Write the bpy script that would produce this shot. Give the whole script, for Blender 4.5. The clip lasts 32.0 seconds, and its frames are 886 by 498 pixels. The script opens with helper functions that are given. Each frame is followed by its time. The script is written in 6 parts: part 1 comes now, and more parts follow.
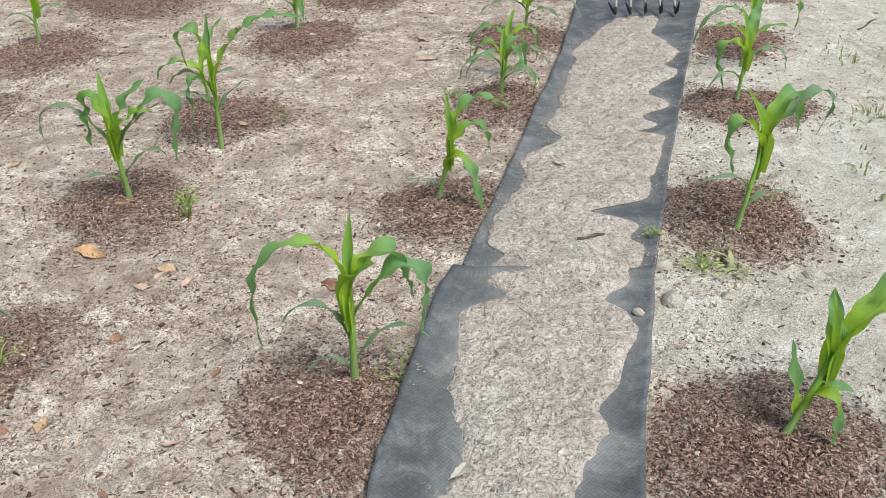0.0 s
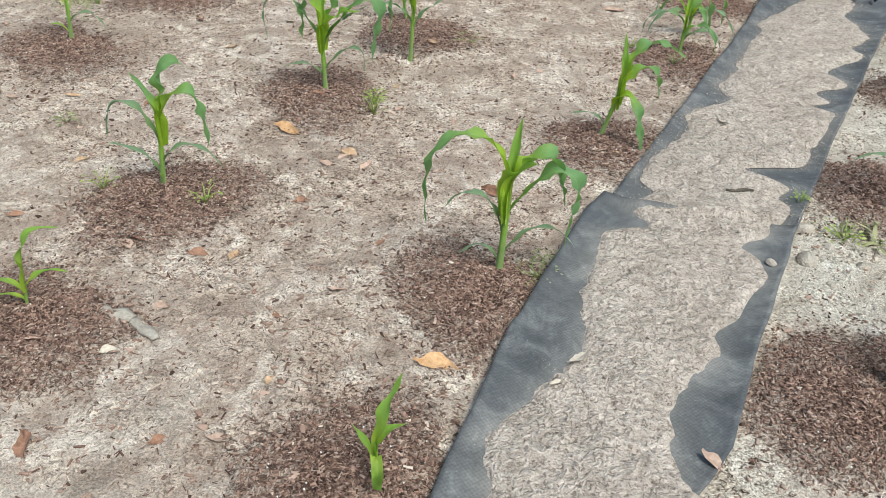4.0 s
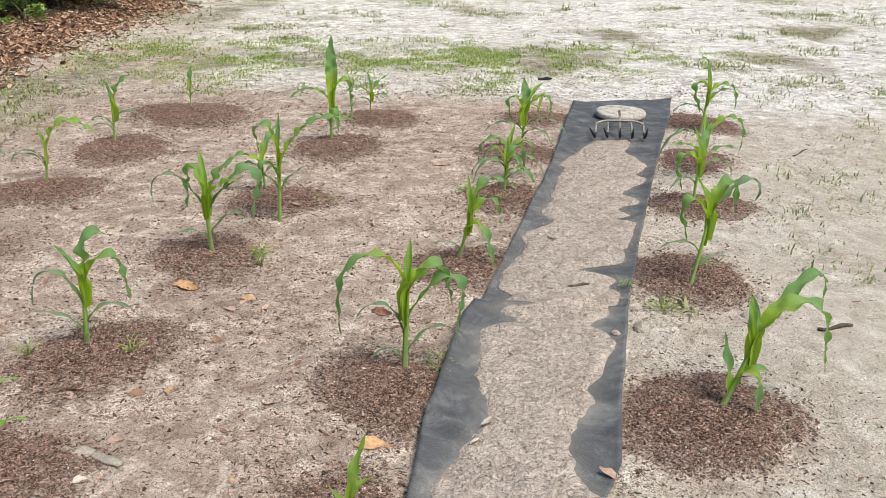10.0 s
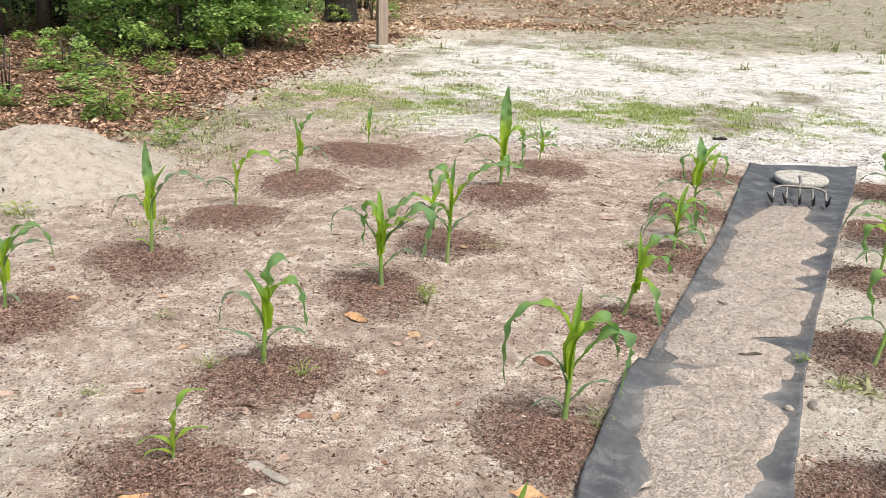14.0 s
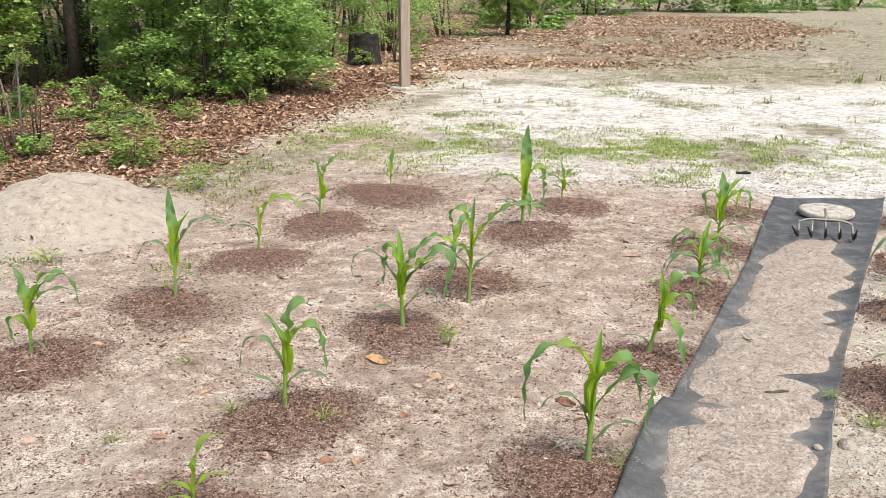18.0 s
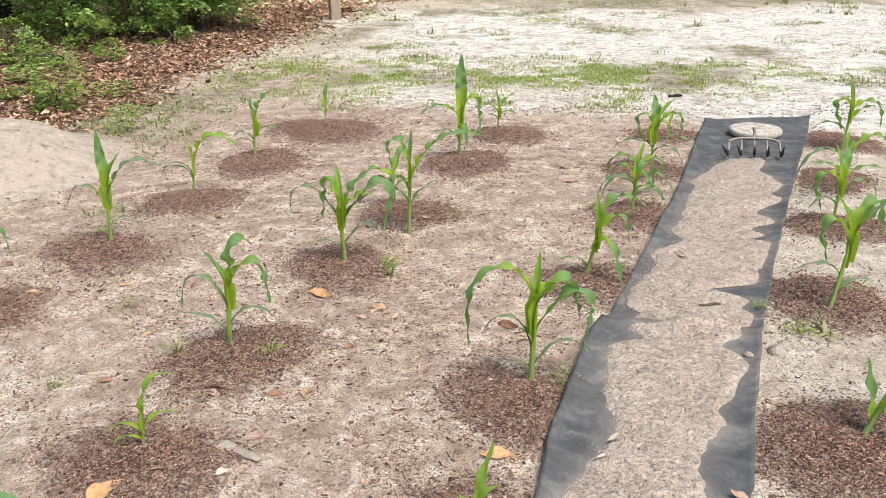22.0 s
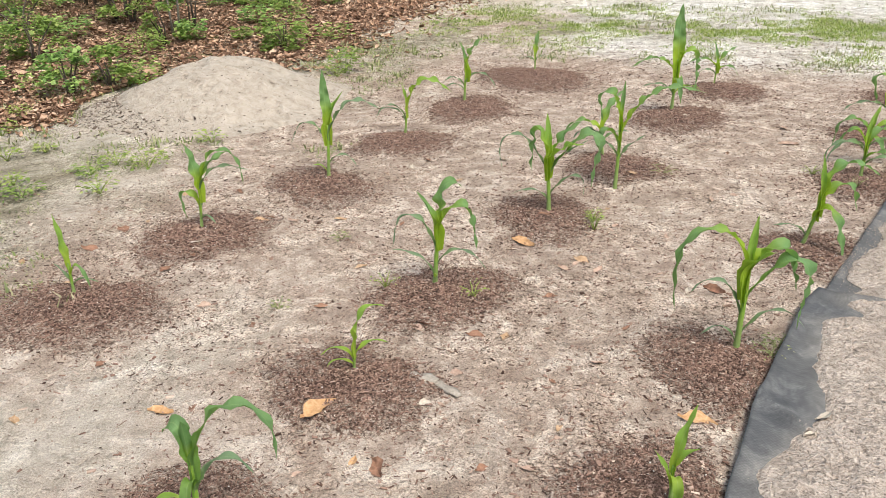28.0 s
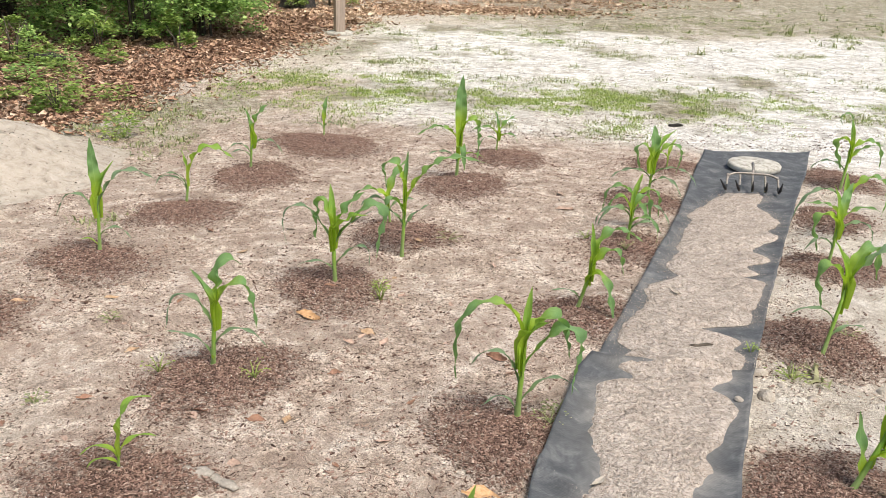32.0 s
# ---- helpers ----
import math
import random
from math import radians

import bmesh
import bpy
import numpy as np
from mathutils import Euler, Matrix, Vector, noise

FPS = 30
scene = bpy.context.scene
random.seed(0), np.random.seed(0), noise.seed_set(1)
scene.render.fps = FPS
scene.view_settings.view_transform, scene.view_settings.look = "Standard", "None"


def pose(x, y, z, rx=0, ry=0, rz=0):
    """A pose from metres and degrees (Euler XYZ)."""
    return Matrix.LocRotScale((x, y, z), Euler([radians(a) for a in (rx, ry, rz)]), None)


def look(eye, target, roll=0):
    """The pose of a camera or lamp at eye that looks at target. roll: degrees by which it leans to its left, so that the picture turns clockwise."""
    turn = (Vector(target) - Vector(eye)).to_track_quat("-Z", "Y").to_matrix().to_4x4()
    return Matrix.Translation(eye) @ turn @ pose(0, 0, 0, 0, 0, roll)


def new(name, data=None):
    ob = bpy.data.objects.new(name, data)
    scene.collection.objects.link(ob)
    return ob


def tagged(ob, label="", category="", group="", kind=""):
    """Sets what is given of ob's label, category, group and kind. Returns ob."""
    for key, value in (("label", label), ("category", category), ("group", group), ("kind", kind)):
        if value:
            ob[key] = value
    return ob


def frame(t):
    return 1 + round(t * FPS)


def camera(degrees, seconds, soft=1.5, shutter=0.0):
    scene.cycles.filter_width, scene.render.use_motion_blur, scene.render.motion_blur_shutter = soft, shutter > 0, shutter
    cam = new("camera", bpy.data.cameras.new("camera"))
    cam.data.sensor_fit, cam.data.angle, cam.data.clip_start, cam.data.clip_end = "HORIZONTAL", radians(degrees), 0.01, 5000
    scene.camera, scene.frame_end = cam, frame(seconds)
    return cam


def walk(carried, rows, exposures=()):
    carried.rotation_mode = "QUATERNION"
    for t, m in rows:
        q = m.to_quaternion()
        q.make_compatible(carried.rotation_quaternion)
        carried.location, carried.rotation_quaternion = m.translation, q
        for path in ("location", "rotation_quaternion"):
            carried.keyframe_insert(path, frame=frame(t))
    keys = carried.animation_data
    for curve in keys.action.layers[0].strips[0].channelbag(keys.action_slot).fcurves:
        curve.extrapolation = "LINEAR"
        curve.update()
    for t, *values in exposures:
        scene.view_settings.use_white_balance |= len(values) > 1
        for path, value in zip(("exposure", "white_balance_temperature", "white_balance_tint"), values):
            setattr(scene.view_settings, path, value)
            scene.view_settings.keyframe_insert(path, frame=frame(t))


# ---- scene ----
cam = camera(54.08, 32.0, soft=0.8)
# seconds, eye x y z in metres, yaw (left), pitch (up) and roll in degrees
ROWS = [
    (0.0, 0.000, -0.000, 1.433, -0.00, -31.68, -1.90),
    (0.5, -0.003, -0.014, 1.432, 0.50, -31.80, -0.71),
    (1.0, -0.011, -0.024, 1.426, 1.91, -31.86, 0.22),
    (1.5, -0.025, -0.025, 1.420, 3.12, -32.18, 1.46),
    (2.0, -0.041, -0.023, 1.423, 3.88, -32.53, 2.61),
    (2.5, -0.059, -0.021, 1.434, 4.75, -33.08, 3.00),
    (4.5, 0.001, -0.451, 1.436, 15.11, -34.28, 1.89),
    (5.0, -0.068, -0.617, 1.450, 19.86, -31.09, 1.07),
    (5.5, -0.259, -0.841, 1.400, 23.92, -30.10, -0.43),
    (6.0, -0.323, -0.919, 1.389, 26.66, -30.89, -0.46),
    (6.5, -0.312, -0.943, 1.400, 26.70, -30.90, -0.29),
    (7.0, -0.285, -0.922, 1.391, 20.79, -30.82, 0.26),
    (7.5, -0.228, -0.892, 1.394, 10.70, -31.30, 0.39),
    (8.0, -0.186, -0.883, 1.409, 4.19, -31.40, 0.11),
    (8.5, -0.159, -0.870, 1.417, 0.38, -30.65, -0.59),
    (9.0, -0.166, -0.860, 1.448, -1.75, -28.41, -0.62),
    (9.5, -0.176, -0.844, 1.480, -2.13, -25.02, -0.28),
    (10.0, -0.195, -0.850, 1.487, -1.93, -22.29, 0.87),
    (10.5, -0.209, -0.847, 1.480, -0.76, -20.88, 1.97),
    (11.0, -0.221, -0.855, 1.481, 1.37, -20.59, 2.19),
    (11.5, -0.230, -0.850, 1.484, 3.14, -20.74, 2.32),
    (12.0, -0.235, -0.846, 1.488, 4.59, -20.74, 2.21),
    (12.5, -0.242, -0.855, 1.498, 5.81, -20.35, 1.94),
    (13.0, -0.250, -0.853, 1.496, 7.08, -19.89, 1.67),
    (13.5, -0.252, -0.856, 1.496, 7.92, -19.59, 1.54),
    (14.0, -0.264, -0.880, 1.496, 8.72, -19.38, 1.85),
    (14.5, -0.265, -0.896, 1.494, 10.00, -19.13, 2.12),
    (16.5, -0.225, -0.868, 1.516, 12.39, -18.31, 0.56),
    (17.0, -0.230, -0.870, 1.522, 11.83, -17.80, 0.20),
    (17.5, -0.230, -0.870, 1.522, 11.31, -17.19, 0.12),
    (18.0, -0.234, -0.872, 1.507, 10.66, -16.90, 0.30),
    (18.5, -0.223, -0.857, 1.500, 9.81, -17.46, 0.08),
    (19.0, -0.219, -0.838, 1.510, 8.09, -18.31, -0.25),
    (19.5, -0.219, -0.857, 1.510, 7.35, -18.99, -1.02),
    (20.0, -0.204, -0.862, 1.500, 6.88, -20.02, -2.30),
    (20.5, -0.209, -0.871, 1.495, 6.34, -20.69, -2.37),
    (21.0, -0.212, -0.888, 1.493, 6.27, -20.89, -1.88),
    (21.5, -0.216, -0.891, 1.489, 6.30, -21.07, -1.45),
    (22.0, -0.226, -0.894, 1.489, 6.56, -21.15, -0.86),
    (22.5, -0.252, -0.910, 1.483, 8.26, -21.25, -0.22),
    (23.0, -0.285, -0.936, 1.485, 14.14, -21.52, -0.31),
    (23.5, -0.307, -0.964, 1.489, 19.17, -21.65, 0.18),
    (24.0, -0.310, -0.965, 1.482, 21.07, -21.70, 0.55),
    (24.5, -0.312, -0.956, 1.487, 22.01, -21.89, 0.32),
    (25.0, -0.317, -0.946, 1.479, 22.29, -22.24, 0.33),
    (25.5, -0.320, -0.956, 1.500, 22.37, -22.97, -0.01),
    (27.5, -0.285, -0.932, 1.493, 21.38, -24.00, -1.59),
    (28.0, -0.280, -0.931, 1.498, 20.13, -24.14, -1.76),
    (28.5, -0.268, -0.915, 1.496, 14.67, -22.53, 0.77),
    (29.0, -0.258, -0.896, 1.506, 11.96, -21.52, 1.95),
    (29.5, -0.256, -0.878, 1.515, 11.08, -21.47, 1.80),
    (30.0, -0.258, -0.879, 1.520, 10.88, -21.52, 1.98),
    (30.5, -0.246, -0.846, 1.533, 9.81, -21.50, 2.06),
    (31.0, -0.238, -0.829, 1.536, 7.59, -21.19, 1.96),
    (31.5, -0.237, -0.828, 1.535, 6.38, -20.68, 2.18),
    (32.0, -0.221, -0.834, 1.531, 6.23, -20.33, 1.81),
]
# the camera's own exposure and white balance: cooler over the near rows, warmer once the far sand is in view
EXPOSURES = [(0.0, 0.25, 6000, -1), (2.5, 0.24, 6000, -3), (6.0, 0.23, 6050, -1), (9.0, 0.23, 6050, -1), (10.0, 0.15, 6450, 5), (11.5, 0.27, 6550, 6), (19.0, 0.38, 6600, 7), (25.0, 0.31, 6650, 7), (28.0, 0.31, 6550, 5), (32.0, 0.35, 6600, 6)]
walk(cam, [(t, pose(x, y, z, 90 + pitch, 0, yaw) @ pose(0, 0, 0, 0, 0, roll)) for t, x, y, z, yaw, pitch, roll in ROWS], EXPOSURES)

# ---- light: a bright, thinly overcast day ----
world = bpy.data.worlds.new("sky")
scene.world = world
world.use_nodes = True
wn = world.node_tree.nodes
sky = wn.new("ShaderNodeTexSky")
sky.sky_type, sky.sun_disc = "NISHITA", False
sky.sun_elevation, sky.sun_rotation = radians(58), radians(130)
sky.air_density, sky.dust_density, sky.ozone_density = 0.8, 4.0, 0.6
wn["Background"].inputs["Strength"].default_value = 0.15
world.node_tree.links.new(sky.outputs["Color"], wn["Background"].inputs["Color"])
sun_data = bpy.data.lights.new("sun", "SUN")
sun_data.energy, sun_data.angle, sun_data.color = 2.6, radians(22), (1.0, 0.95, 0.88)
sun = new("sun", sun_data)
# the light falls from behind the camera's right shoulder
sun.matrix_world = look((0, 0, 0), (-0.42, 0.36, -0.95)) @ pose(0, 0, 0)

rng = np.random.default_rng(7)


# ---- builders ----
def mesh_of(name, verts, faces, material, smooth=True, attrs=None):
    me = bpy.data.meshes.new(name)
    me.from_pydata([tuple(v) for v in verts], [], [tuple(f) for f in faces])
    if smooth:
        me.polygons.foreach_set("use_smooth", np.ones(len(me.polygons), bool))
    for key, values in (attrs or {}).items():
        me.attributes.new(key, "FLOAT", "POINT").data.foreach_set("value", np.asarray(values, np.float32))
    me.materials.append(material)
    me.update()
    return me


def part(name, me, parent=None, label=""):
    ob = new(name, me)
    if parent:
        ob.parent = parent
    if label:
        ob["label"] = label
    return ob


def thing(name, label, category, group="", m=None, data=None, kind=""):
    ob = tagged(new(name, data), label, category, group, kind)
    if m is not None:
        ob.matrix_basis = m
    return ob


def rotations(az, tilt, spin):
    """Many turns at once: spin about z, then tilt about x, then az about z."""
    def rz(a):
        c, s, o, i = np.cos(a), np.sin(a), np.zeros_like(a), np.ones_like(a)
        return np.stack([np.stack([c, -s, o], -1), np.stack([s, c, o], -1), np.stack([o, o, i], -1)], -2)

    c, s, o, i = np.cos(tilt), np.sin(tilt), np.zeros_like(tilt), np.ones_like(tilt)
    rx = np.stack([np.stack([i, o, o], -1), np.stack([o, c, -s], -1), np.stack([o, s, c], -1)], -2)
    return rz(az) @ rx @ rz(spin)


def scatter(name, shapes, places, turns, scales, material, picks=None, smooth=False):
    """One mesh of many small pieces: shapes is a list of (verts, faces); picks says which one stands at each place."""
    n = len(places)
    picks = np.zeros(n, int) if picks is None else picks
    all_v, sizes, loops, base = [], [], [], 0
    for k, (sv, sf) in enumerate(shapes):
        sel = np.nonzero(picks == k)[0]
        if not len(sel):
            continue
        sv = np.asarray(sv, float)
        v = np.einsum("nij,nvj->nvi", turns[sel], sv[None] * scales[sel][:, None, :]) + places[sel][:, None, :]
        all_v.append(v.reshape(-1, 3))
        flat = np.concatenate([np.asarray(f) for f in sf])
        loops.append((flat[None] + (base + np.arange(len(sel)) * len(sv))[:, None]).ravel())
        sizes.append(np.tile([len(f) for f in sf], len(sel)))
        base += len(sel) * len(sv)
    v, l, s = np.concatenate(all_v), np.concatenate(loops), np.concatenate(sizes)
    me = bpy.data.meshes.new(name)
    me.vertices.add(len(v))
    me.vertices.foreach_set("co", v.astype(np.float32).ravel())
    me.loops.add(len(l))
    me.loops.foreach_set("vertex_index", l.astype(np.int32))
    me.polygons.add(len(s))
    me.polygons.foreach_set("loop_start", np.r_[0, np.cumsum(s)[:-1]].astype(np.int32))
    if smooth:
        me.polygons.foreach_set("use_smooth", np.ones(len(s), bool))
    me.update(calc_edges=True)
    me.materials.append(material)
    return me


def lattice(x, y, seed):
    """Smooth value noise in -1..1 on arrays."""
    xi, yi = np.floor(x).astype(np.int64), np.floor(y).astype(np.int64)
    fx, fy = x - xi, y - yi
    fx, fy = fx * fx * (3 - 2 * fx), fy * fy * (3 - 2 * fy)

    def at(a, b):
        h = (a * 374761393 + b * 668265263 + seed * 1442695041) & 0xFFFFFFFF
        h = ((h ^ (h >> 13)) * 1274126177) & 0xFFFFFFFF
        return ((h ^ (h >> 16)) & 0xFFFF) / 32767.5 - 1

    return (at(xi, yi) * (1 - fx) + at(xi + 1, yi) * fx) * (1 - fy) + (at(xi, yi + 1) * (1 - fx) + at(xi + 1, yi + 1) * fx) * fy


def fbm(x, y, size, seed, octaves=4):
    x, y = np.asarray(x, float), np.asarray(y, float)
    return sum(lattice(x / size * 2**k + 17 * k, y / size * 2**k, seed + k) / 2**k for k in range(octaves)) / 1.6


# ---- materials ----
def material(name, rough=0.8, spec=0.3):
    m = bpy.data.materials.new(name)
    m.use_nodes = True
    nt = m.node_tree
    b = nt.nodes["Principled BSDF"]
    b.inputs["Roughness"].default_value = rough
    b.inputs["Specular IOR Level"].default_value = spec
    return m, nt, b


def node(nt, kind, **inputs):
    n = nt.nodes.new(kind)
    for k, v in inputs.items():
        n.inputs[k.replace("_", " ")].default_value = v
    return n


def noise_node(nt, coord, scale, detail=4.0, rough=0.6, dist=0.0):
    n = node(nt, "ShaderNodeTexNoise", Scale=scale, Detail=detail, Roughness=rough, Distortion=dist)
    nt.links.new(coord, n.inputs["Vector"])
    return n.outputs["Fac"]


def ramp(nt, fac, stops):
    n = nt.nodes.new("ShaderNodeValToRGB")
    el = n.color_ramp.elements
    while len(el) < len(stops):
        el.new(0.5)
    for e, (p, c) in zip(el, stops):
        e.position, e.color = p, (*c, 1) if len(c) == 3 else c
    nt.links.new(fac, n.inputs["Fac"])
    return n.outputs["Color"]


def mix(nt, fac, a, b, mode="MIX"):
    n = nt.nodes.new("ShaderNodeMix")
    n.data_type, n.blend_type = "RGBA", mode
    for slot, v in ((0, fac), (6, a), (7, b)):
        if isinstance(v, (int, float)):
            n.inputs[slot].default_value = v
        elif isinstance(v, tuple):
            n.inputs[slot].default_value = (*v, 1)
        else:
            nt.links.new(v, n.inputs[slot])
    return n.outputs[2]


def math_node(nt, op, a, b=0.0, clamp=False):
    n = nt.nodes.new("ShaderNodeMath")
    n.operation, n.use_clamp = op, clamp
    for slot, v in ((0, a), (1, b)):
        if isinstance(v, (int, float)):
            n.inputs[slot].default_value = v
        else:
            nt.links.new(v, n.inputs[slot])
    return n.outputs[0]


def bump(nt, b, height, strength, distance):
    n = node(nt, "ShaderNodeBump", Strength=strength, Distance=distance)
    nt.links.new(height, n.inputs["Height"])
    nt.links.new(n.outputs["Normal"], b.inputs["Normal"])


def coords(nt, which="Object"):
    return nt.nodes.new("ShaderNodeTexCoord").outputs[which]


def attribute(nt, key):
    n = nt.nodes.new("ShaderNodeAttribute")
    n.attribute_name = key
    return n.outputs["Fac"]


def soil_material():
    m, nt, b = material("sandy_ground", 0.95, 0.1)
    co = nt.nodes.new("ShaderNodeNewGeometry").outputs["Position"]
    broad = noise_node(nt, co, 2.2, 6, 0.65)
    mid = noise_node(nt, co, 11.0, 7, 0.68, 0.6)
    fine = noise_node(nt, co, 78.0, 3, 0.62, 1.4)
    grain = noise_node(nt, co, 230.0, 2, 0.6, 0.4)
    patch = noise_node(nt, co, 4.2, 8, 0.66, 1.4)
    trodden = noise_node(nt, co, 3.1, 5, 0.6, 0.8)
    tone = math_node(nt, "ADD", math_node(nt, "MULTIPLY", patch, 0.55), math_node(nt, "MULTIPLY", mid, 0.45))
    sand = ramp(nt, tone, [(0.34, (0.34, 0.29, 0.238)), (0.43, (0.475, 0.418, 0.35)), (0.49, (0.545, 0.487, 0.417)), (0.56, (0.62, 0.567, 0.497)), (0.64, (0.74, 0.70, 0.64))])
    brown = ramp(nt, tone, [(0.34, (0.27, 0.204, 0.163)), (0.42, (0.37, 0.29, 0.236)), (0.50, (0.475, 0.386, 0.32)), (0.60, (0.68, 0.60, 0.525))])
    pale = ramp(nt, tone, [(0.36, (0.30, 0.275, 0.235)), (0.43, (0.50, 0.475, 0.43)), (0.49, (0.67, 0.65, 0.61)), (0.56, (0.84, 0.83, 0.80))])
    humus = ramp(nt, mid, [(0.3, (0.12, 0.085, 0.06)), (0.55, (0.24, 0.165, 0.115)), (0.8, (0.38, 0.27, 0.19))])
    # grassy ground tones; the dark ones also paint in far tree shade
    turf_and_shade = ramp(nt, tone, [(0.36, (0.13, 0.115, 0.075)), (0.44, (0.24, 0.215, 0.155)), (0.52, (0.36, 0.325, 0.25)), (0.64, (0.60, 0.56, 0.48))])

    def zone(key, soft=1.1):
        v = math_node(nt, "ADD", attribute(nt, key), math_node(nt, "MULTIPLY", math_node(nt, "SUBTRACT", broad, 0.5), soft))
        v = math_node(nt, "ADD", v, math_node(nt, "MULTIPLY", math_node(nt, "SUBTRACT", mid, 0.5), soft * 0.9))
        return math_node(nt, "MULTIPLY", math_node(nt, "SUBTRACT", v, 0.25), 2.0, True)

    c = mix(nt, zone("pale"), sand, pale)
    c = mix(nt, zone("brown"), c, brown)
    c = mix(nt, zone("turf_and_shade"), c, turf_and_shade)
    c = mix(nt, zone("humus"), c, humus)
    # dark crumbs lie thick in some places; others are trodden smooth
    loose = ramp(nt, math_node(nt, "ADD", math_node(nt, "MULTIPLY", trodden, 0.7), math_node(nt, "MULTIPLY", mid, 0.3)), [(0.42, (0.22, 0.22, 0.22)), (0.56, (1.0, 1.0, 1.0))])
    dark = ramp(nt, fine, [(0.33, (0.13, 0.107, 0.09)), (0.42, (0.62, 0.59, 0.56)), (0.50, (1.06, 1.05, 1.04)), (0.62, (1.40, 1.39, 1.37))])
    loose = mix(nt, math_node(nt, "MULTIPLY", attribute(nt, "trodden"), 0.75), loose, (0.12, 0.12, 0.12))
    c = mix(nt, loose, c, mix(nt, 1.0, c, dark, "MULTIPLY"))
    c = mix(nt, 0.45, c, ramp(nt, grain, [(0.36, (0.45, 0.42, 0.40)), (0.47, (0.96, 0.95, 0.94)), (0.62, (1.4, 1.4, 1.4))]), "MULTIPLY")
    nt.links.new(c, b.inputs["Base Color"])
    h = math_node(nt, "ADD", math_node(nt, "MULTIPLY", fine, 0.55), math_node(nt, "ADD", math_node(nt, "MULTIPLY", mid, 1.5), math_node(nt, "MULTIPLY", grain, 0.1)))
    bump(nt, b, h, 1.0, 0.022)
    return m


def speckle_material(name, stops, rough=0.9, scale=60.0, relief=0.006, island=False, spec=0.15):
    """Stops of colour picked by noise, or by the single piece where island is set."""
    m, nt, b = material(name, rough, spec)
    co = nt.nodes.new("ShaderNodeNewGeometry")
    n = noise_node(nt, co.outputs["Position"], scale, 5, 0.7, 0.5)
    if island:
        fac = math_node(nt, "ADD", math_node(nt, "MULTIPLY", co.outputs["Random Per Island"], 0.8), math_node(nt, "MULTIPLY", n, 0.25))
    else:
        fac = n
    nt.links.new(ramp(nt, fac, stops), b.inputs["Base Color"])
    bump(nt, b, n, 0.6, relief)
    return m


def leaf_material(name, base, tip, rough=0.5, trans=0.42, sheen=0.35, glow=(0.42, 0.66, 0.02)):
    """A living blade: light green at its foot, deeper towards its tip, fine veins along it, light passing through."""
    m, nt, b = material(name, rough, sheen)
    along, across = attribute(nt, "along"), attribute(nt, "across")
    co = coords(nt)
    blot = noise_node(nt, co, 22.0, 4, 0.6)
    c = mix(nt, math_node(nt, "MULTIPLY", math_node(nt, "SUBTRACT", along, 0.16), 3.2, True), base, tip)
    vein = math_node(nt, "SINE", math_node(nt, "MULTIPLY", across, 46.0))
    c = mix(nt, math_node(nt, "MULTIPLY", math_node(nt, "ADD", vein, 1.0), 0.035), c, (0.30, 0.42, 0.16))
    rib = math_node(nt, "LESS_THAN", math_node(nt, "ABSOLUTE", across), 0.07)
    c = mix(nt, math_node(nt, "MULTIPLY", rib, 0.25), c, (0.42, 0.55, 0.24))
    c = mix(nt, 0.5, c, ramp(nt, blot, [(0.3, (0.72, 0.78, 0.7)), (0.7, (1.2, 1.15, 1.1))]), "MULTIPLY")
    nt.links.new(c, b.inputs["Base Color"])
    bump(nt, b, math_node(nt, "ADD", math_node(nt, "MULTIPLY", vein, 0.15), blot), 0.5, 0.004)
    t = nt.nodes.new("ShaderNodeBsdfTranslucent")
    shine = mix(nt, math_node(nt, "MULTIPLY", math_node(nt, "SUBTRACT", along, 0.2), 2.6, True), glow, tuple(0.5 * q + 0.5 * p for q, p in zip(glow, tip)))
    nt.links.new(mix(nt, 0.65, c, shine, "MIX"), t.inputs["Color"])
    s = nt.nodes.new("ShaderNodeMixShader")
    s.inputs[0].default_value = trans
    nt.links.new(b.outputs[0], s.inputs[1])
    nt.links.new(t.outputs[0], s.inputs[2])
    nt.links.new(s.outputs[0], nt.nodes["Material Output"].inputs["Surface"])
    return m


def crown_material(name, stops, trans=0.3):
    m, nt, b = material(name, 0.5, 0.4)
    g = nt.nodes.new("ShaderNodeNewGeometry")
    n = noise_node(nt, g.outputs["Position"], 1.6, 3)
    f = math_node(nt, "ADD", math_node(nt, "MULTIPLY", g.outputs["Random Per Island"], 0.65), math_node(nt, "MULTIPLY", n, 0.4))
    c = ramp(nt, f, stops)
    nt.links.new(c, b.inputs["Base Color"])
    t = nt.nodes.new("ShaderNodeBsdfTranslucent")
    nt.links.new(c, t.inputs["Color"])
    s = nt.nodes.new("ShaderNodeMixShader")
    s.inputs[0].default_value = trans
    nt.links.new(b.outputs[0], s.inputs[1])
    nt.links.new(t.outputs[0], s.inputs[2])
    nt.links.new(s.outputs[0], nt.nodes["Material Output"].inputs["Surface"])
    return m


